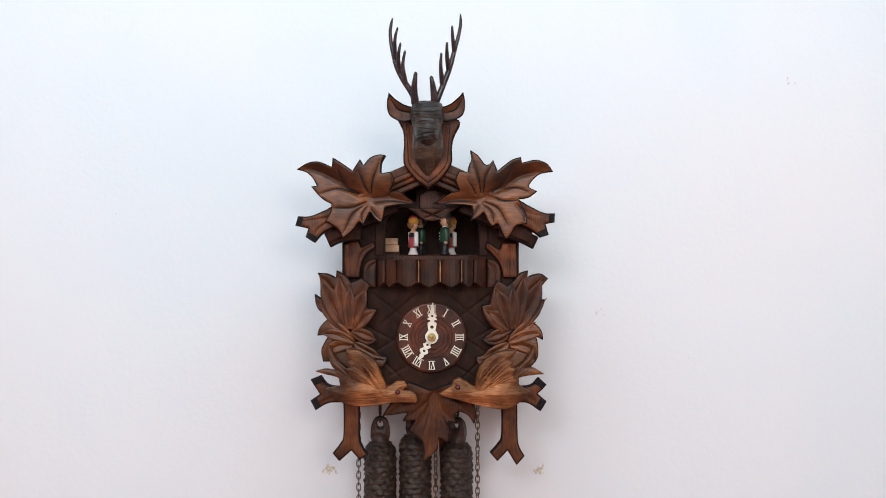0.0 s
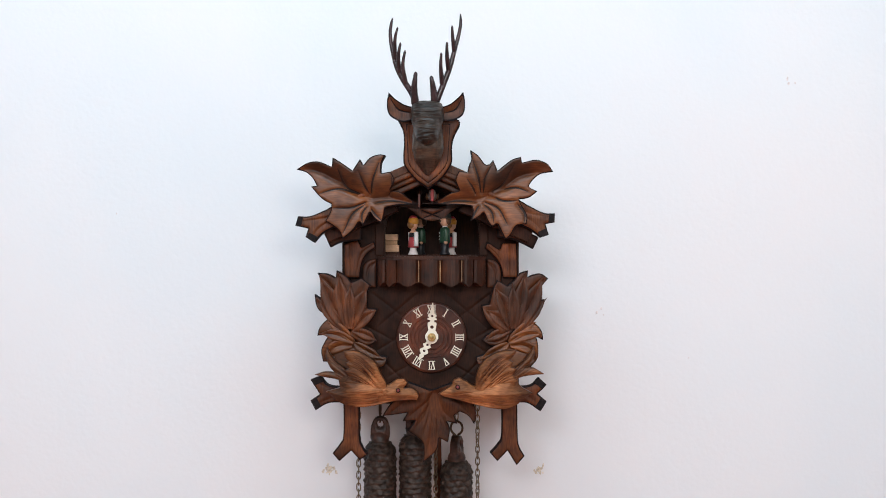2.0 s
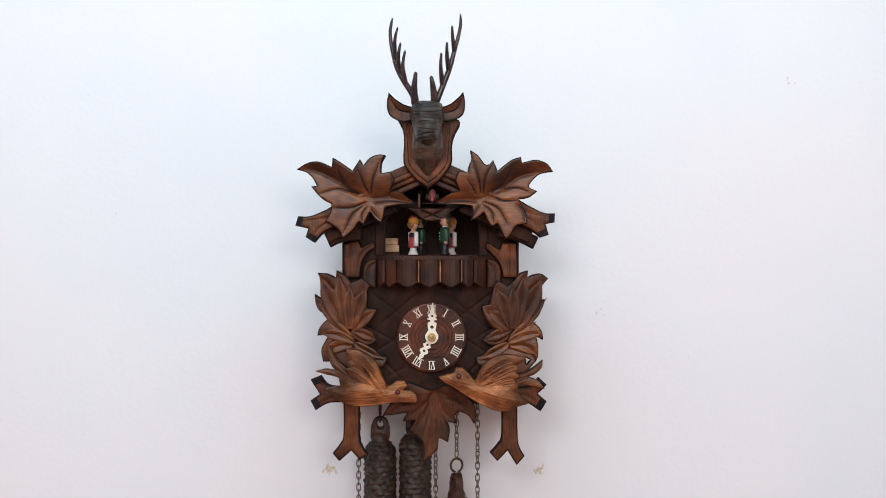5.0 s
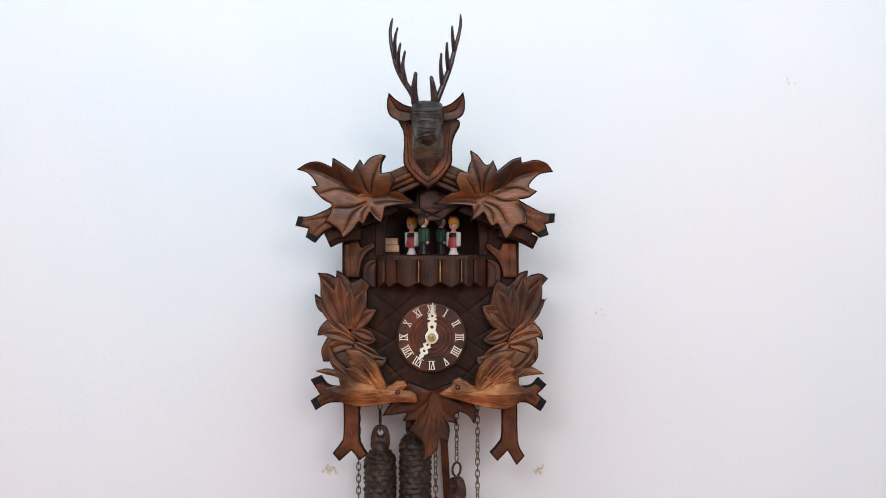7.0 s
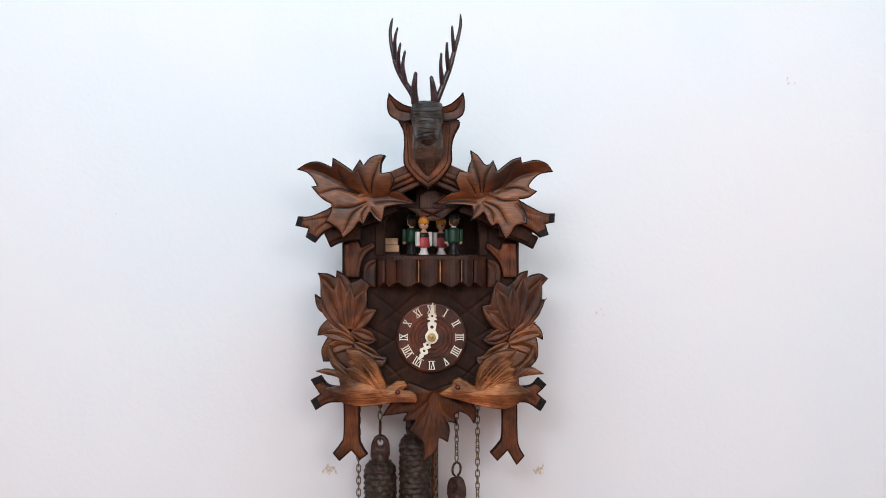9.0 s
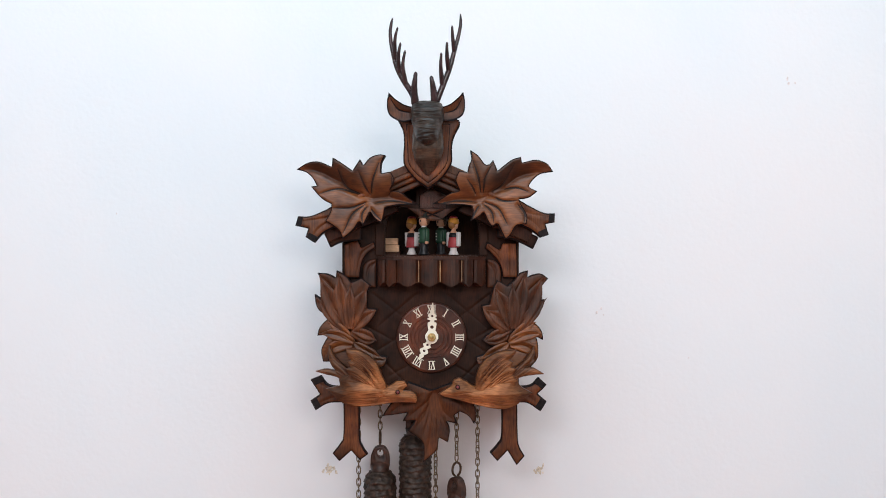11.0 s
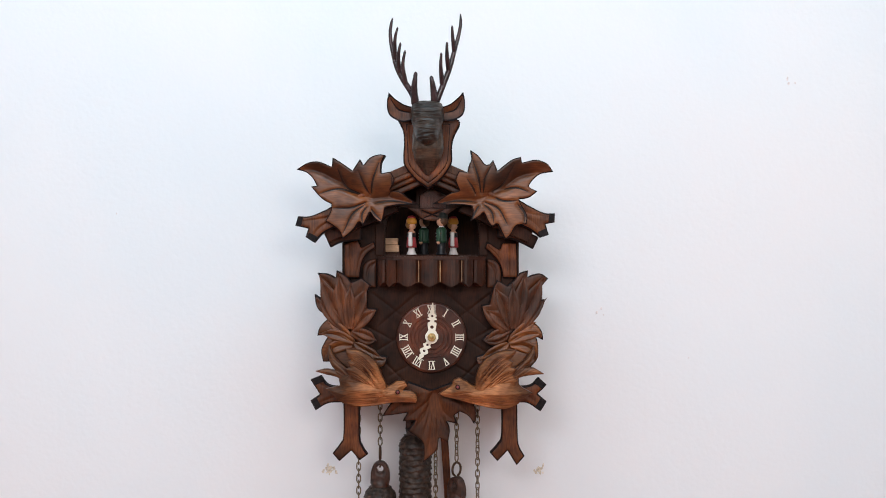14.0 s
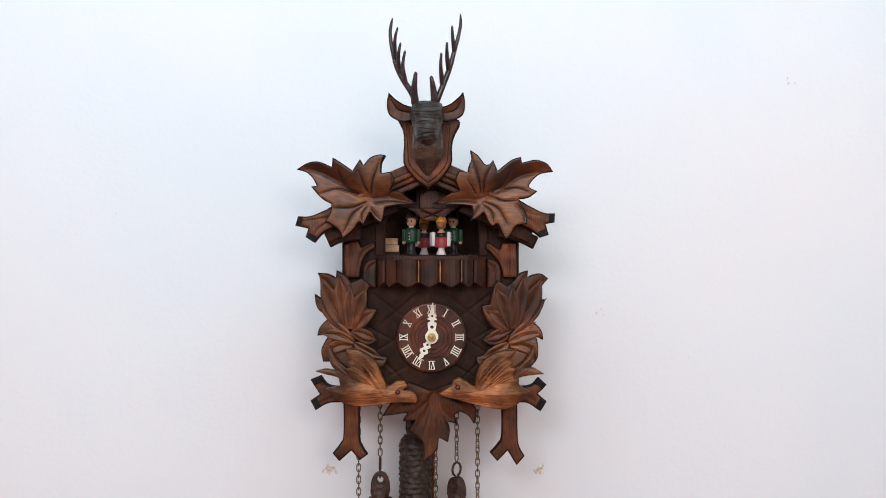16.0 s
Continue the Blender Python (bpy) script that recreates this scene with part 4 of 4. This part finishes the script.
        for v in r["verts"]:
            for f in v.link_faces:
                f.material_index = 5
        mats = (WHITE, GREEN, BLACK, SKIN, FELT, HAIR, BRIM)
    for s in (-1, 1):                                                                                           # painted eyes
        r = bmesh.ops.create_uvsphere(bm, u_segments=8, v_segments=5, radius=1.5*g, matrix=Matrix.Translation((s*3.2*g, -7.2*g, (52.5 if girl else 55.5)*g)))
        for v in r["verts"]:
            for f in v.link_faces:
                f.material_index = 2
    ob = part(name, bm, mats, None, "", True)
    return tagged(ob, label, "figurine", "dancing figures on the stage")


GIRL_LABEL = "painted wooden doll in red skirt with white sleeves, on stage"
MAN_LABEL = "painted wooden doll in green coat and black hat, on the stage"
DANCERS = [(doll("dancing_doll", GIRL_LABEL, True), -57, 113), (doll("dancing_doll", GIRL_LABEL, True), 123, 113),
           (doll("dancing_doll", MAN_LABEL, False), 33, -81), (doll("dancing_doll", MAN_LABEL, False), -147, -81)]


# ---------------------------------------------------------------- bellows, cuckoo and its door
def inside_works():
    bm = bmesh.new()
    grid_box(bm, 681, 434, 706, 446, 0.044, 0.090, 0.0006)
    part("bellows_box", bm, PALE, clock, "pale wooden bellows box")
    bm = bmesh.new()
    grid_box(bm, 680, 446, 708, 454.5, 0.043, 0.092, 0.0006)
    part("bellows_foot", bm, CASE, clock)
    bm = bmesh.new()
    grid_box(bm, 681, 422, 704, 433, 0.044, 0.090, 0.0006)
    lid = part("bellows_lid", bm, PALE, clock, "pale wooden bellows lid")
    bm = bmesh.new()
    for i in range(4):
        z = 433.2 + i * 7
        prism(bm, [(682, z), (703, z), (701.5 if i % 2 else 703, z + 6.9), (682, z + 6.9)], 0.048 + 0.002 * (i % 2), 0.086)
    part("bellows_cloth", bm, PAPER, lid, "tan folded bellows cloth")
    # door with ribs, hinged on its left edge
    hinge = at(742.5, 345, 0.003)
    door = new("cuckoo_door")
    bm = bmesh.new()
    k = scale_at(0.003)
    w, h0, h1 = 46 * k, -24 * k, 0.0
    pts = [(0.0006, h0), (w, h0), (w, h1 - 0.001), (w / 2, 10 * k), (0.0006, h1 - 0.001)]
    a = [bm.verts.new((x, 0, z)) for x, z in pts]
    b = [bm.verts.new((x, 0.0022, z)) for x, z in pts]
    bm.faces.new(a)
    bm.faces.new(b)
    for i in range(5):
        bm.faces.new((a[i], b[i], b[(i + 1) % 5], a[(i + 1) % 5]))
    for i in range(9):
        x = w * (i + 0.5) / 9
        bm_box(bm, (x - 0.0013, -0.0010, h0 + 0.001), (x + 0.0013, 0.0008, h1 - 0.001), 0.0003)
    mesh = bpy.data.meshes.new("cuckoo_door")
    bmesh.ops.recalc_face_normals(bm, faces=bm.faces)
    bm.to_mesh(mesh)
    bm.free()
    bpy.data.objects.remove(door)
    door = link_mesh("cuckoo_door", mesh, clock, "ribbed red-brown cuckoo door", (DIAL,))
    door.location = hinge
    # cuckoo on its arm; built out in front, slid back when the door is shut
    bm = bmesh.new()
    k = GRID
    r = bmesh.ops.create_uvsphere(bm, u_segments=20, v_segments=14, radius=1, matrix=Matrix.Diagonal((8.4*k, 16*k, 9*k, 1)))
    r2 = bmesh.ops.create_uvsphere(bm, u_segments=16, v_segments=12, radius=6.2*k, matrix=Matrix.Translation((0, -12*k, 6*k)))
    bird = part("cuckoo", bm, CUCKOO_PAINT, clock, "small white and red wooden cuckoo", True)
    for s in (-1, 1):
        bm = bmesh.new()
        bmesh.ops.create_uvsphere(bm, u_segments=12, v_segments=8, radius=1, matrix=Matrix.Translation((s*9.5*k, 3*k, 0)) @ Matrix.Diagonal((2.5*k, 14*k, 7*k, 1)))
        part("wing", bm, HAIR, bird, "", True)
    bm = bmesh.new()
    bm_box(bm, (-2.6*k, -19*k, -9*k), (2.6*k, -6*k, 12*k), 1.2*k)
    part("beak", bm, RED, bird, "open red beak")
    bm = bmesh.new()
    bm_box(bm, (-17*k, -4*k, -13*k), (17*k, -1*k, -11.4*k), 0.5*k)
    bm_box(bm, (-1.5*k, -8*k, -13*k), (1.5*k, 20*k, -9*k), 0.5*k)
    part("perch", bm, CAP, bird, "thin wire perch")
    bird.location = at(765, 348, -0.012)
    return lid, door, bird


LID, DOOR, CUCKOO = inside_works()


# ---------------------------------------------------------------- the two birds
def pivoted(ob, pivot):
    """Moves the mesh so that the object turns about the pivot."""
    ob.data.transform(Matrix.Translation(-pivot))
    ob.location = pivot
    return ob


STROKE = random.Random(11)


def fan(a0, a1, b0, b1, n, bow=3.0):
    """n gently bowed lines from the edge a0-a1 to the edge b0-b1."""
    out = []
    for i in range(n):
        t = (i + 0.5 + STROKE.uniform(-0.25, 0.25)) / n
        a = [p + (q - p) * t for p, q in zip(a0, a1)]
        b = [p + (q - p) * t for p, q in zip(b0, b1)]
        cut = STROKE.uniform(0.0, 0.3)
        a = [p + (q - p) * cut for p, q in zip(a, b)]
        m = [(a[0] + b[0]) / 2 + bow * (t - 0.2), (a[1] + b[1]) / 2 - bow]
        out.append([tuple(a), tuple(m), tuple(b)])
    return out


def birds():
    y = -0.034
    piv_l, piv_r = at(655, 678, y), at(875, 680, y)
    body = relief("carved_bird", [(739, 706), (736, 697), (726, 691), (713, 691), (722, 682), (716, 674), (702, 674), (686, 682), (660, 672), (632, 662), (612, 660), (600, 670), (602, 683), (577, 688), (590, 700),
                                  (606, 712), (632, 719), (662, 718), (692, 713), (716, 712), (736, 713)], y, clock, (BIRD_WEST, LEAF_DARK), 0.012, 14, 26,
                  fan((690, 692), (694, 712), (584, 686), (608, 714), 11, -3)
                  + fan((680, 688), (690, 694), (664, 702), (672, 712), 3) + [[(714, 692), (726, 697), (736, 704)], [(716, 680), (700, 682), (688, 688)]], 2.2, 1.0, step=1.8, soft=1.1, cut_w=0.5, rim_w=0.8, stain=False, label="golden-brown carved bird with spread wing")
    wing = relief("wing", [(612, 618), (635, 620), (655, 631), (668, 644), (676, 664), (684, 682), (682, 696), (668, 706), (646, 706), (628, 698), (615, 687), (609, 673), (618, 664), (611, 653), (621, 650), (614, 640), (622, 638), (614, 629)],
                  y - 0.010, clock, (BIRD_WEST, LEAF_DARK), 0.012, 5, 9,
                  fan((676, 666), (664, 686), (630, 622), (618, 645), 8, 4) + fan((664, 686), (660, 702), (616, 652), (616, 688), 7, 3), 2.4, 1.4, sway=lambda u, v: -0.20 * max(0, v - 652), step=1.8, soft=1.0, cut_w=0.55, rim_w=1.0)
    tail = relief("tail", [(648, 680), (630, 660), (612, 648), (596, 634), (583, 611), (580, 626), (586, 645), (594, 655), (576, 653), (558, 657), (575, 662), (600, 669), (618, 684), (640, 694)],
                  y + 0.001, clock, (TAIL, LEAF_DARK), 0.010, 5, 6, fan((632, 676), (640, 690), (586, 622), (566, 656), 6, 1), 1.8, 0.8, step=1.9, soft=1.0, cut_w=0.7, rim_w=1.2)
    eye = bead("eye", 704, 694, y - 0.0125, 2.7, EYE, clock, "small red glass eye")
    ring = bead("eye_ring", 704, 694, y - 0.0108, 4.0, EDGE, clock)
    pivoted(body, piv_l)
    for ob in (wing, tail, eye, ring):
        pivoted(ob, piv_l)
        ob.parent, ob.location = body, (0, 0, 0)
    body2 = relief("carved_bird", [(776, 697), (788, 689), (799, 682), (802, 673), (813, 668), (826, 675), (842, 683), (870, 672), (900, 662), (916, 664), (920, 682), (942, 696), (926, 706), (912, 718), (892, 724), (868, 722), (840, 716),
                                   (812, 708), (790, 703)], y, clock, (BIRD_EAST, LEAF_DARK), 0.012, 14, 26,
                   fan((836, 698), (832, 714), (936, 694), (910, 718), 11, -3)
                   + fan((820, 690), (812, 704), (850, 700), (838, 714), 5) + [[(778, 697), (792, 694), (806, 698)]], 2.2, -1.0, step=1.8, soft=1.1, cut_w=0.5, rim_w=0.8, stain=False, label="golden-brown carved bird with spread wing")
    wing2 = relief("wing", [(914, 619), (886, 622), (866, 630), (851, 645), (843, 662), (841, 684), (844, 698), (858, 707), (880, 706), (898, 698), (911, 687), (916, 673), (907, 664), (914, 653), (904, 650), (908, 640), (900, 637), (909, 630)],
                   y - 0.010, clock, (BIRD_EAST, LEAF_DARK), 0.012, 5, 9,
                   fan((846, 666), (860, 686), (892, 623), (905, 645), 8, 4) + fan((862, 686), (868, 702), (908, 652), (909, 688), 7, 3) + fan((846, 672), (860, 690), (858, 660), (872, 680), 3), 2.4, -1.4, sway=lambda u, v: -0.20 * max(0, v - 652), step=1.8, soft=1.0, cut_w=0.55, rim_w=1.0)
    tail2 = relief("tail", [(880, 682), (900, 660), (918, 645), (930, 634), (944, 614), (946, 628), (938, 642), (928, 650), (944, 651), (963, 662), (940, 664), (918, 669), (906, 684), (888, 694)],
                   y + 0.001, clock, (TAIL, LEAF_DARK), 0.010, 5, 6, fan((893, 676), (886, 692), (941, 624), (956, 660), 6, 1), 1.8, -0.8, step=1.9, soft=1.0, cut_w=0.7, rim_w=1.2)
    eye2 = bead("eye", 810, 685, y - 0.0125, 2.9, EYE, clock, "small red glass eye")
    ring2 = bead("eye_ring", 810, 685, y - 0.0108, 4.2, EDGE, clock)
    pivoted(body2, piv_r)
    for ob in (wing2, tail2, eye2, ring2):
        pivoted(ob, piv_r)
        ob.parent, ob.location = body2, (0, 0, 0)
    return (body, piv_l), (body2, piv_r)


BIRD_L, BIRD_R = birds()


# ---------------------------------------------------------------- pendulum, weights and chains
HANG_Y = 0.065


def pendulum():
    top = at(768, 470, 0.118)
    bm = bmesh.new()
    k = scale_at(0.118)
    bm_box(bm, (-6.5 * k, -0.0025, -470 * k), (6.5 * k, 0.0025, 0), 0.0008)
    ob = part("pendulum_rod", bm, BRANCH, clock, "flat brown wooden pendulum rod")
    ob.location = top
    return ob, top


PENDULUM, PEND_TOP = pendulum()


def weight(u, v):
    """Pine cone weight; origin at the eye of its cap, which stands v down the grid."""
    base = empty("pinecone_weight", "brown cast-iron pine cone clock weight hanging on a chain", "clock weight", at(u, v, HANG_Y) + Vector((0, 0, EYE_Z)), "clock weights")
    k = scale_at(HANG_Y)
    bm = bmesh.new()
    nz, ns, rows, lobes = 150, 88, 19, 9
    length = 190.0
    rings = []
    for i in range(nz + 1):
        s = i / nz
        z = -31 - s * length
        r = 29 * min(1, (s / 0.14 + 0.45) ** 0.5) * (1 - max(0, (s - 0.55) / 0.45) ** 2 * 0.62)
        ring = []
        for j in range(ns):
            t = j / ns
            q = s * rows + 0.28 * noise.noise((math.sin(2 * math.pi * t) * 1.7, math.cos(2 * math.pi * t) * 1.7, s * 7 + u * 0.1))
            row = math.floor(q)
            a = abs(math.sin(math.pi * (t * lobes + 0.5 * (row % 2))))
            f = (q - row)
            skew = (f - 0.35 * (1 - a)) % 1.0
            rr = r * (0.91 + 0.125 * skew * (0.40 + 0.60 * a)) + 1.3 * noise.noise((q * 1.7, t * 20, u * 0.1)) + 1.1 * noise.noise((q * 4.1, t * 55, u * 0.2))
            ring.append(bm.verts.new((rr * k * math.sin(2 * math.pi * t), rr * k * math.cos(2 * math.pi * t), z * k)))
        rings.append(ring)
    for a, b in zip(rings, rings[1:]):
        for j in range(ns):
            bm.faces.new((a[j], a[(j + 1) % ns], b[(j + 1) % ns], b[j]))
    bm.faces.new(rings[0])
    bm.faces.new(rings[-1])
    part("cone", bm, CONE, base, "dark scaly pine cone body", True)
    # flat pierced cap, seen face-on when unturned
    eye = [(u + 5.6 * math.sin(i * math.pi / 5), v + 6.6 * math.cos(i * math.pi / 5)) for i in range(10)]
    cap = relief("cap", [(u, v - 13), (u + 10, v - 9), (u + 16, v + 4), (u + 17, v + 20), (u + 8, v + 26), (u - 8, v + 26), (u - 17, v + 20), (u - 16, v + 4), (u - 10, v - 9)],
                 HANG_Y - 0.0055, base, (CAP, CAP), 0.011, 3.5, 8, [[(u - 11, v + 2), (u - 12, v + 12), (u - 7, v + 24)], [(u + 11, v + 2), (u + 12, v + 12), (u + 7, v + 24)]], 1.6, 0.6, stain=False, rough=0.8, holes=[eye], edge_step=2.5, label="reddish-brown pierced cap")
    cap.data.transform(Matrix.Translation(-at(u, v, HANG_Y)))
    bm = bmesh.new()
    neck = [(10, 12, 7), (15, 16, 11), (20, 17.5, 14), (25, 16.5, 16), (29, 15.5, 16), (35, 17, 17)]
    rings = []
    for dv, w, d in neck:
        rings.append([bm.verts.new((k * w * (1 + 0.09 * noise.noise((j * 0.9, dv * 0.3, u))) * math.cos(2 * math.pi * j / 22), k * d * math.sin(2 * math.pi * j / 22), -dv * k)) for j in range(22)])
    for a, b in zip(rings, rings[1:]):
        for j in range(22):
            bm.faces.new((a[j], a[(j + 1) % 22], b[(j + 1) % 22], b[j]))
    bm.faces.new(rings[0])
    bm.faces.new(rings[-1])
    part("neck", bm, CAP, base, "reddish-brown lumpy neck", True)
    bm = bmesh.new()
    ring = [(0, (11 * math.sin(2 * math.pi * i / 20)) * k, (27 + 12 * math.cos(2 * math.pi * i / 20)) * k) for i in range(21)]
    tube(bm, [Vector((0, p[1], p[2])) for p in ring], [2.1 * k] * 21, 8)
    tail = [(4, 16), (8, 11), (8, 6.5), (4, 3.8), (0, 3.4), (-4, 3.8), (-7, 7)]
    tube(bm, [Vector((0, a * k, b * k)) for a, b in tail], [1.7 * k] * 6 + [1.0 * k], 8)
    part("hook", bm, HOOK, base, "dark wire hook with a ring", True)
    return base


WEIGHT_L = weight(673, 750)
WEIGHT_M = weight(735, 738)
WEIGHT_R = weight(808, 752)


def link_shape():
    bm = bmesh.new()
    k = scale_at(HANG_Y)
    pts = []
    for i in range(15):
        t = 2 * math.pi * i / 14
        pts.append(Vector((3.4 * k * math.sin(t), 0, (7.4 * abs(math.cos(t)) ** 0.7 * (1 if math.cos(t) > 0 else -1)) * k)))
    tube(bm, pts, [1.15 * k] * 15, 6)
    mesh = bpy.data.meshes.new("link")
    bmesh.ops.recalc_face_normals(bm, faces=bm.faces)
    for f in bm.faces:
        f.smooth = True
    bm.to_mesh(mesh)
    bm.free()
    mesh.materials.append(CHAIN)
    return mesh


LINK = link_shape()


def chain(u, v0, v1, turn, twist=0.0, y=HANG_Y):
    base = empty("chain", "thin dark brass link chain hanging from the clock", "chain", at(u, v1, y) + Vector((0, 0, EYE_Z)), "clock chains")
    k = scale_at(y)
    v, i = v1, 0
    while v > v0:
        ob = new("link", LINK)
        ob.parent = base
        ob.matrix_basis = pose(0, 0, (v1 - v) * k, 0, 0, turn + 90 * (i % 2) + twist * i)
        v -= 10.6
        i += 1
    return base


CHAIN_L = chain(673, 560, 702, 0)
CHAIN_M = chain(735, 600, 690, 0)
CHAIN_R = chain(808, 540, 704, 35, 7)
FREE_L = chain(635, 660, 1010, 0)
FREE_M = chain(771, 660, 960, 30, 8)
FREE_R = chain(845, 640, 1070, 40, 11)


# ---------------------------------------------------------------- marks on the wall
def wall_marks():
    rnd = random.Random(4)
    k = scale_at(WALL_Y)
    for name, u, v, n, size, mat in (("plaster_scar", 582, 831, 26, 2.3, SCAR), ("plaster_scar", 953, 832, 20, 2.2, SCAR), ("scuff", 1060, 553, 3, 2.2, SMUDGE),
                                     ("scuff", 1397, 143, 3, 2.4, SMUDGE), ("scuff", 1215, 630, 1, 1.6, SMUDGE), ("scuff", 205, 365, 1, 1.6, SMUDGE)):
        bm = bmesh.new()
        for _ in range(n):
            c = at(u + rnd.gauss(0, 5.5), v + rnd.gauss(0, 4), WALL_Y)
            r = size * k * rnd.uniform(0.35, 1.1)
            ring = []
            for i in range(9):
                t = 2 * math.pi * i / 9
                ring.append((c.x + r * rnd.uniform(0.5, 1.2) * math.sin(t), c.z + r * rnd.uniform(0.8, 2.2) * math.cos(t)))
            h = rnd.uniform(0.0002, 0.0006)
            a = [bm.verts.new((x, WALL_Y - h, z + EYE_Z)) for x, z in ring]
            b = [bm.verts.new((c.x + (x - c.x) * 1.25, WALL_Y + 0.001, c.z + (z - c.z) * 1.25 + EYE_Z)) for x, z in ring]
            bm.faces.new(a)
            for i in range(9):
                bm.faces.new((a[i], b[i], b[(i + 1) % 9], a[(i + 1) % 9]))
        tagged(part(name, bm, mat, None), kind="structure")


wall_marks()


# ---------------------------------------------------------------- what moves
BEAT = 0.842          # seconds between calls
MUSIC = 5.77          # the stage begins to turn


def motions():
    def hump(t, first, rise, hold, fall):
        """0..1: lifted once in each call, five calls and the last."""
        for n in range(-1, 6):
            s = t - (first + n * BEAT)
            if n < 0:
                continue
            if 0 <= s < rise:
                return s / rise
            if rise <= s < rise + hold:
                return 1.0
            if rise + hold <= s < rise + hold + fall:
                return 1 - (s - rise - hold) / fall
        return 0.0
    ts = [round(i / 30 * 2, 4) for i in range(0, 81)] + [16.0]

    body, piv = BIRD_L
    walk(body, [(t, Matrix.Translation(piv) @ pose(0, 0, 0, 0, -13.6 * hump(t, 0.22, 0.36, 0.06, 0.14), 0)) for t in ts])
    body, piv = BIRD_R
    walk(body, [(t, Matrix.Translation(piv) @ pose(0, 0, 0, 0, 17.5 * hump(t, 0.44, 0.36, 0.06, 0.14), 0)) for t in ts])
    walk(LID, [(t, pose(0, 0, 27 * GRID * hump(t, 0.22, 0.36, 0.06, 0.14))) for t in ts])

    out = lambda t: min(1, max(0, (t - 0.22) / 0.16)) if t < 4.5 else min(1, max(0, (5.40 - t) / 0.16))
    steps = [0.0, 0.2, 0.26, 0.32, 0.4, 0.5, 5.2, 5.26, 5.32, 5.4, 5.5, 16.0]
    hinge = DOOR.location.copy()
    walk(DOOR, [(t, Matrix.Translation(hinge) @ pose(0, 0, 0, 0, 0, -91 * out(t))) for t in steps])
    home = CUCKOO.location.copy()
    walk(CUCKOO, [(t, Matrix.Translation(home + Vector((0, 0.075 * (1 - out(t)), 0)))) for t in steps])

    swing = 0.870
    walk(PENDULUM, [(round(i * 0.1, 2), Matrix.Translation(PEND_TOP) @ pose(0, 0, 0, 0, -3.5 * math.cos(2 * math.pi * (i * 0.1 - 7.05) / swing), 0)) for i in range(161)])

    turn = lambda t: 45.0 * max(0.0, t - MUSIC)
    quarter = [0.0, MUSIC - 0.1] + [MUSIC + 0.25 * i for i in range(0, 41)] + [16.0]
    for ob, a0, f0 in DANCERS:
        rows = []
        for t in quarter:
            a = radians(a0 - turn(t))
            p = STAGE + Vector((STAGE_R * math.sin(a), -STAGE_R * math.cos(a), EYE_Z))
            rows.append((t, Matrix.Translation(p) @ pose(0, 0, 0, 0, 0, f0 - 3 * turn(t))))
        walk(ob, rows)
    walk(TABLE, [(t, Matrix.Translation(STAGE) @ pose(0, 0, 0, 0, 0, -turn(t))) for t in quarter])

    k = scale_at(HANG_Y)
    fall_l = [(0.0, 0), (5.3, 0), (5.6, 1), (6.5, 10), (9.0, 33), (11.5, 56), (14.0, 79), (16.0, 98)]
    fall_r = [(0.0, 0, -20), (0.5, 5, -10), (1.0, 11, -5), (1.5, 21, 0), (2.0, 32, 70), (2.5, 44, 86), (3.0, 54, 150), (3.3, 62, 180), (3.5, 66, 230), (3.8, 71, 265),
              (4.0, 75, 268), (4.5, 86, 275), (5.3, 102, 300), (6.3, 104, 318), (7.0, 105, 318), (16.0, 105, 318)]
    for ob, sign, rows, chain_like in ((WEIGHT_L, -1, fall_l, False), (CHAIN_L, -1, fall_l, True), (FREE_L, 1, fall_l, True)):
        home = ob.location.copy()
        walk(ob, [(t, Matrix.Translation(home + Vector((0, 0, sign * d * k)))) for t, d in rows])
    home = WEIGHT_R.location.copy()
    walk(WEIGHT_R, [(t, Matrix.Translation(home + Vector((0, 0, -d * k))) @ pose(0, 0, 0, 0, 0, a)) for t, d, a in fall_r])
    for ob, sign in ((CHAIN_R, -1), (FREE_R, 1)):
        home = ob.location.copy()
        walk(ob, [(t, Matrix.Translation(home + Vector((0, 0, sign * d * k)))) for t, d, a in fall_r])


motions()
